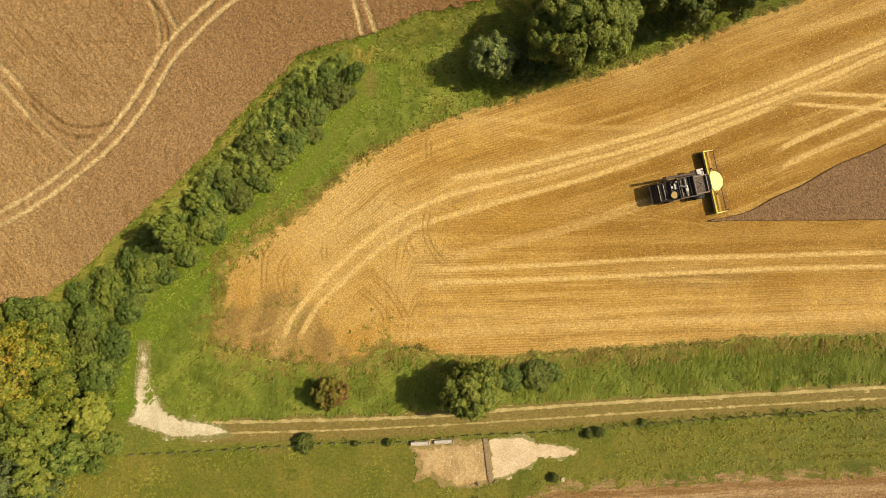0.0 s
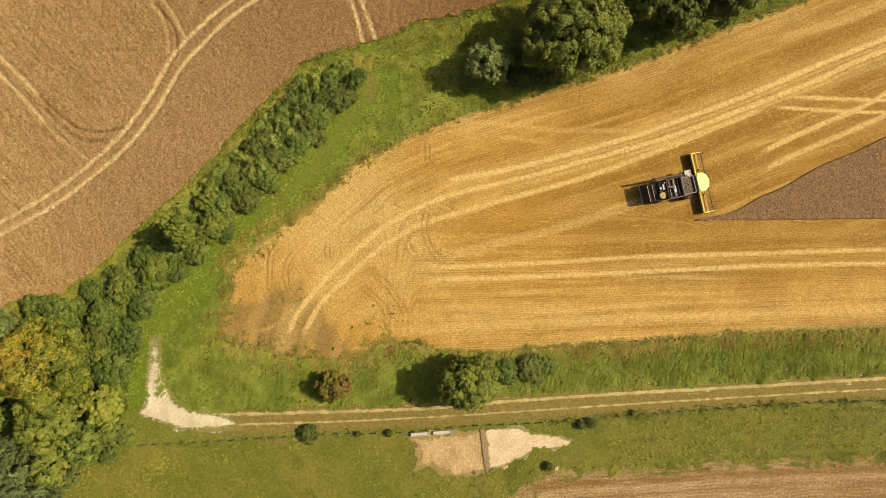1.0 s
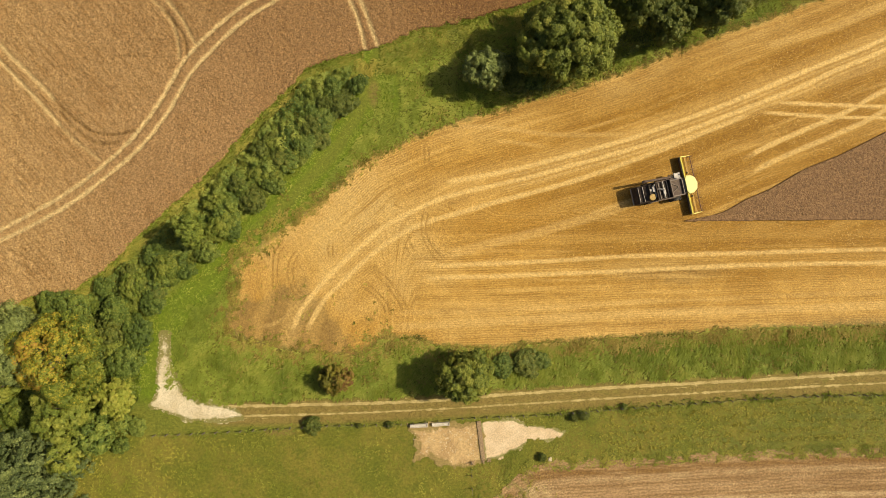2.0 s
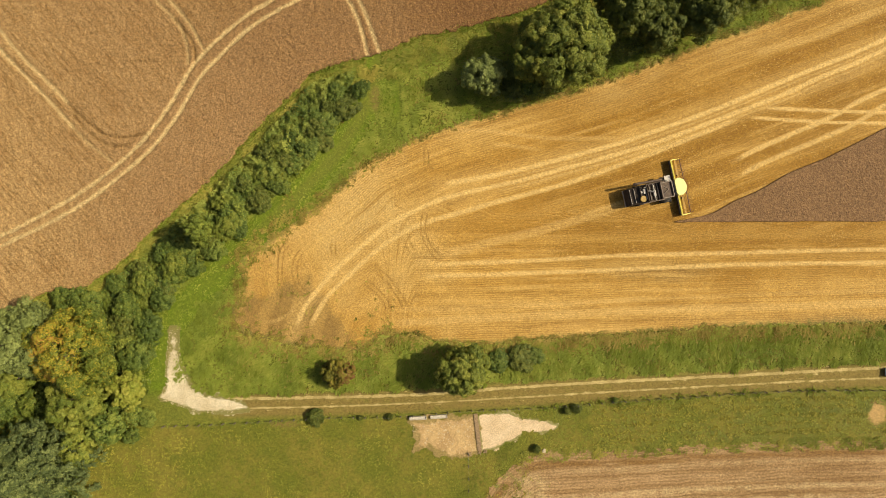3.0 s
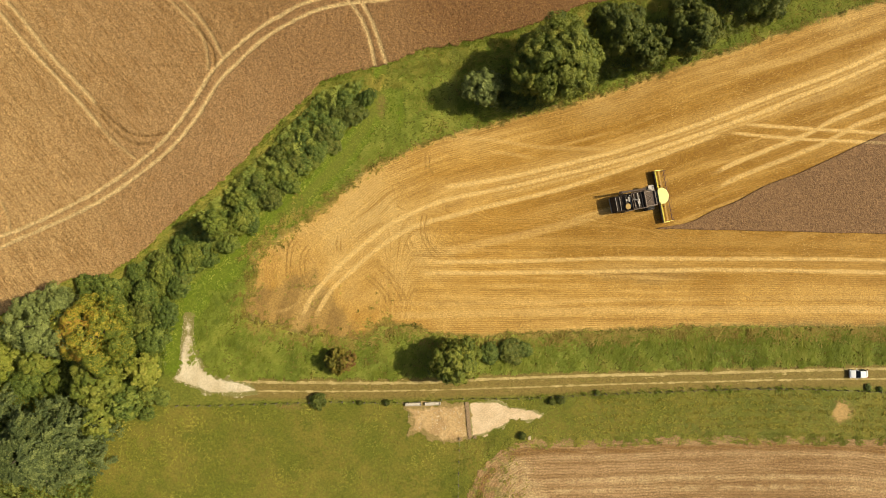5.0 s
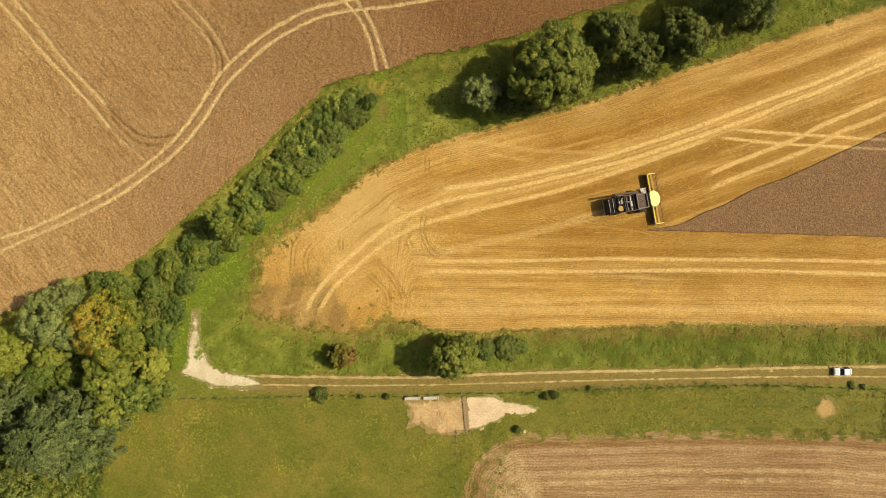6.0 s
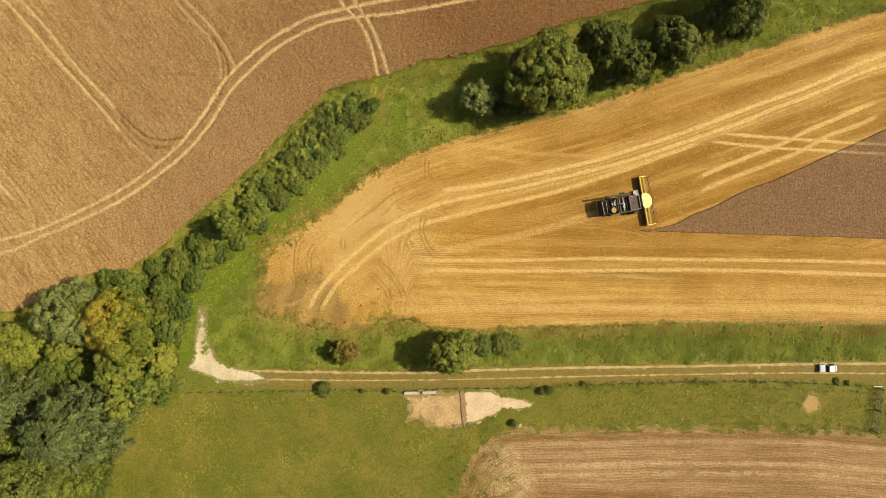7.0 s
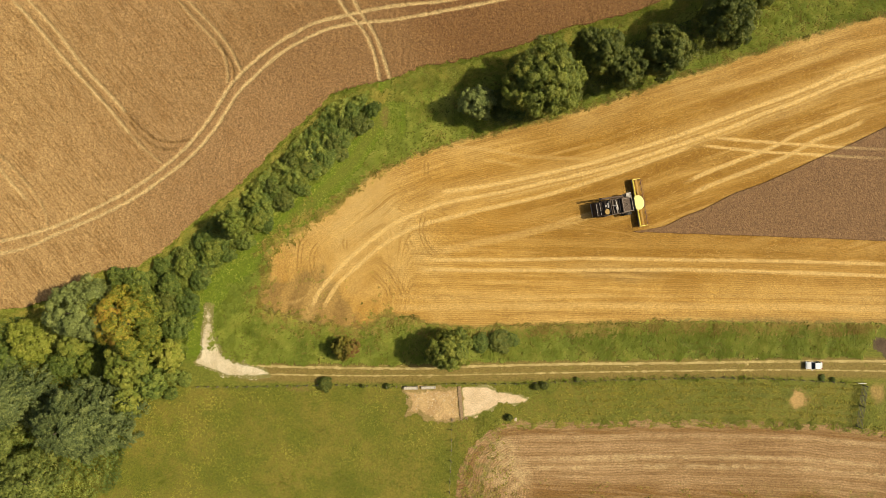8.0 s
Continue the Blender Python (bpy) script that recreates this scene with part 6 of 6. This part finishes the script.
# ---- parked car ----
def car(m):
    c = thing("car", m, "small white hatchback parked on the farm track", "car")
    bm = bmesh.new()
    prism(bm, [(-1.88, 0.28), (-1.92, 0.62), (-1.7, 0.78), (-0.85, 0.92), (1.75, 0.95), (1.9, 0.8), (1.92, 0.3)], -0.83, 0.83, 0.14, 3, 0.08)
    for v in bm.verts:                          # drawn in towards nose and tail
        v.co.y *= 1 - 0.30 * max(0.0, (abs(v.co.x) - 0.9) / 1.0) ** 2
    part("body", bm, WHITEPAINT, c)
    bm = bmesh.new()
    prism(bm, [(-0.80, 0.9), (-0.18, 1.4), (1.02, 1.42), (1.58, 0.93)], -0.74, 0.74, 0.05, 2, 0.14)
    part("windows", bm, GLASS, c, "dark windscreen and side glass")
    bm = bmesh.new()
    prism(bm, [(-0.20, 1.39), (-0.12, 1.46), (0.98, 1.47), (1.12, 1.36)], -0.60, 0.60, 0.025, 2, 0.03)
    part("roof", bm, WHITEPAINT, c)
    for y in (-1, 1):
        for x0, z0, x1, z1 in ((-0.93, 0.93, -0.12, 1.42), (0.62, 0.93, 0.66, 1.43), (1.60, 0.94, 1.04, 1.42)):
            bm = bmesh.new()
            tube(bm, (x0, y * 0.735, z0), (x1, y * 0.60, z1), 0.035, 0.03, 6)
            part("pillar", bm, WHITEPAINT, c)
        bm = bmesh.new()
        block(bm, (-0.72, y * 0.9 - 0.09, 0.92), (-0.58, y * 0.9 + 0.09, 1.05), 0.03)
        part("mirror", bm, WHITEPAINT, c)
        bm = bmesh.new()
        block(bm, (-1.9, y * 0.62 - 0.16, 0.62), (-1.66, y * 0.62 + 0.16, 0.75), 0.03)
        part("headlight", bm, LAMPCLEAR, c)
        bm = bmesh.new()
        block(bm, (1.82, y * 0.68 - 0.1, 0.65), (1.93, y * 0.68 + 0.1, 0.88), 0.02)
        part("tail_light", bm, LAMPRED, c)
        for x in (-1.18, 1.2):
            wheel(c, x, y * 0.62, 0.3, 0.2, LIGHTGREY)
    for x, s_ in ((-1.93, -1), (1.93, 1)):
        bm = bmesh.new()
        block(bm, (x - 0.03, -0.7, 0.3), (x + 0.03, 0.7, 0.48), 0.02)
        part("bumper", bm, DARKGREY, c)
    return c


car(pose(81.3, -21.9, 0.03, 0, 0, 3.0) @ Matrix.Diagonal((0.89, 1.06, 0.96, 1)))


# ---- fences and gate ----
def post_mesh(name, tall, rad):
    bm = bmesh.new()
    tube(bm, (0, 0, -0.02), (0, 0, tall * 0.96), rad, rad * 0.95, 8)
    tube(bm, (0, 0, tall * 0.96), (0, 0, tall), rad * 0.95, rad * 0.4, 8)
    me = bpy.data.meshes.new(name)
    bm.to_mesh(me)
    bm.free()
    me.materials.append(POSTWOOD)
    return me


def fence(curve, gap, tall, label):
    f = thing("fence", pose(curve[0][0], curve[0][1], 0), label, "fence", "wire fences")
    d = np.r_[0, np.cumsum(np.hypot(*np.diff(curve, axis=0).T))]
    at = np.arange(0, d[-1], gap)
    x, y = np.interp(at, d, curve[:, 0]) - curve[0][0], np.interp(at, d, curve[:, 1]) - curve[0][1]
    me = post_mesh("post", tall, 0.09)
    for k in range(len(at)):
        piece("post", me, f, pose(x[k], y[k], 0, turns.uniform(-3, 3), turns.uniform(-3, 3), turns.uniform(0, 360)) @ Matrix.Diagonal((1, 1, turns.uniform(0.92, 1.08), 1)))
    for z in (0.3, 0.65, 1.0):
        bm = bmesh.new()
        for k in range(len(at) - 1):
            tube(bm, (x[k], y[k], z * tall), (x[k + 1], y[k + 1], z * tall), 0.003, 0.003, 3)
        part("wire", bm, WIRE, f)
    return f


fence(fence_long, 2.1, 1.15, "weathered wooden post and wire fence beside the track")
fence(spline(FENCE_SHORT), 2.2, 1.15, "wooden post and wire fence down the meadow's side")


def field_gate(m, wide, tall):
    g = thing("field_gate", m, "tall double metal field gate with crossed braces", "gate")
    for y in (-0.05, -wide / 2, -wide + 0.05):
        bm = bmesh.new()
        tube(bm, (0, y, 0), (0, y, tall + 0.2), 0.09, 0.09, 8)
        part("gate_post", bm, POSTWOOD if y > -1 or y < -wide + 1 else STEEL, g)
    for k in range(2):
        leaf = new("gate_leaf")
        leaf.parent = g
        y0, y1 = -0.15 - k * wide / 2, -wide / 2 + 0.1 - k * wide / 2
        for j in range(5):
            z = 0.15 + j * (tall - 0.2) / 4
            bm = bmesh.new()
            tube(bm, (0, y0, z), (0, y1, z), 0.045, 0.045, 6)
            part("bar", bm, STEEL, leaf)
        for y in (y0, y1, (y0 + y1) / 2):
            bm = bmesh.new()
            tube(bm, (0, y, 0.12), (0, y, tall), 0.04, 0.04, 6)
            part("upright", bm, STEEL, leaf)
        for a, b in (((0, y0, 0.15), (0, (y0 + y1) / 2, tall - 0.05)), ((0, y1, 0.15), (0, (y0 + y1) / 2, tall - 0.05))):
            bm = bmesh.new()
            tube(bm, a, b, 0.032, 0.032, 6)
            part("brace", bm, STEEL, leaf)
    return g


field_gate(pose(92.1, -25.6, 0, 0, 0, -5), 9.0, 1.75)
rail = thing("rail", pose(91.5, -25.2, 0, 0, 0, 2), "white painted rail at the head of the gate", "rail")
bm = bmesh.new()
prism(bm, [(-0.85, 0.92), (-0.85, 1.04), (0.85, 1.04), (0.85, 0.92)], -0.06, 0.06, 0.02)
part("board", bm, WHITEPAINT, rail)
for x in (-0.7, 0.7):
    bm = bmesh.new()
    tube(bm, (x, 0, -0.02), (x, 0, 0.93), 0.045, 0.04, 7)
    part("stake", bm, POSTWOOD, rail)


# ---- the bare patch with its troughs ----
def trough(m):
    t = thing("water_trough", m, "long pale concrete trough on the stony patch", "trough", "concrete troughs")
    bm = bmesh.new()
    for lo, hi in (((-1.5, -0.29, 0.0), (1.5, 0.29, 0.12)), ((-1.5, -0.29, 0.12), (-1.4, 0.29, 0.5)), ((1.4, -0.29, 0.12), (1.5, 0.29, 0.5)),
                   ((-1.4, -0.29, 0.12), (1.4, -0.21, 0.5)), ((-1.4, 0.21, 0.12), (1.4, 0.29, 0.5))):
        block(bm, lo, hi, 0.015, 1)
    part("shell", bm, CONCRETE, t)
    bm = bmesh.new()
    block(bm, (-1.4, -0.21, 0.12), (1.4, 0.21, 0.33))
    part("lining", bm, CONCRETE, t)
    for x in (-1.0, 1.0):
        bm = bmesh.new()
        block(bm, (x - 0.15, -0.29, -0.05), (x + 0.15, 0.29, -0.002), 0.01)
        part("foot", bm, CONCRETE, t)
    return t


trough(pose(-3.6, -30.5, 0.07, 0, 0, 3))
trough(pose(0.1, -30.25, 0.07, 0, 0, 4))
edging = thing("timber_edging", pose(7.05, -33.0, 0.05, 0, 0, 7), "dark timber sleepers dividing stones from sand", "edging")
for k in range(3):
    bm = bmesh.new()
    block(bm, (-0.42, -3.3 + 2.2 * k, -0.02), (0.32, -1.14 + 2.2 * k, 0.17 + 0.015 * k), 0.025)
    part("sleeper", bm, SLEEPER, edging)
for x, y, a, n in ((5.6, -36.9, 40, 1.0), (8.4, -36.4, -50, 0.8), (7.4, -36.6, 20, 0.7)):
    bm = bmesh.new()
    block(bm, (-n / 2, -0.12, 0), (n / 2, 0.12, 0.16), 0.02)
    block(bm, (-0.1, -0.45, 0.162), (0.1, 0.4, 0.26), 0.02)
    ob = part("broken_timber", bm, SLEEPER, None)
    ob.matrix_basis = pose(x, y, 0.02, 0, 0, a)
    tagged(ob, "dark broken timber at the corner of the patch", "timber", "broken timbers")


def stones(name, box, per_m2, seed, keep, size, mat, label):
    """Loose stones: small uneven lumps."""
    s = scatter(box, per_m2, seed, keep)
    r = np.random.RandomState(seed)
    n = len(s)
    oct_ = np.array([(1, 0, 0), (0, 1, 0), (-1, 0, 0), (0, -1, 0), (0, 0, 0.8), (0, 0, -0.3)])
    v = oct_[None] * (size * r.uniform(0.4, 1.4, (n, 1, 1))) * r.uniform(0.7, 1.3, (n, 6, 1))
    v[:, :, 0] += s[:, None, 0]
    v[:, :, 1] += s[:, None, 1]
    v[:, :, 2] += 0.05
    f = np.array([(0, 1, 4), (1, 2, 4), (2, 3, 4), (3, 0, 4), (1, 0, 5), (2, 1, 5), (3, 2, 5), (0, 3, 5)])
    faces = (f[None] + 6 * np.arange(n)[:, None, None]).reshape(-1, 3)
    return stuff(new(name, mesh_from(name, v.reshape(-1, 3), faces, mat)), label, "stones")


stones("loose_stones", (-6, -38, 7, -29), 9, 161, lambda x, y: inside(x, y, pit_w) * (away(x, y, pit_w, 3.0) > 0.9), 0.10, STONE, "loose pale stones on the rough floor")
stones("chalk_lumps", (-50, -31, -36, -15), 10, 163, lambda x, y: inside(x, y, chalk_outline), 0.08, STONE, "broken chalk lumps on the track bend")
bm = bmesh.new()
bmesh.ops.create_icosphere(bm, subdivisions=2, radius=0.45)
for v in bm.verts:
    v.co *= 0.8 + 0.4 * noise.noise(v.co * 3.1)
    v.co.z = max(v.co.z * 0.6, -0.1)
boulder = part("boulder", bm, STONE, None)
boulder.matrix_basis = pose(18.9, -36.3, 0.12)
tagged(boulder, "pale boulder at the corner of the field", "stone")
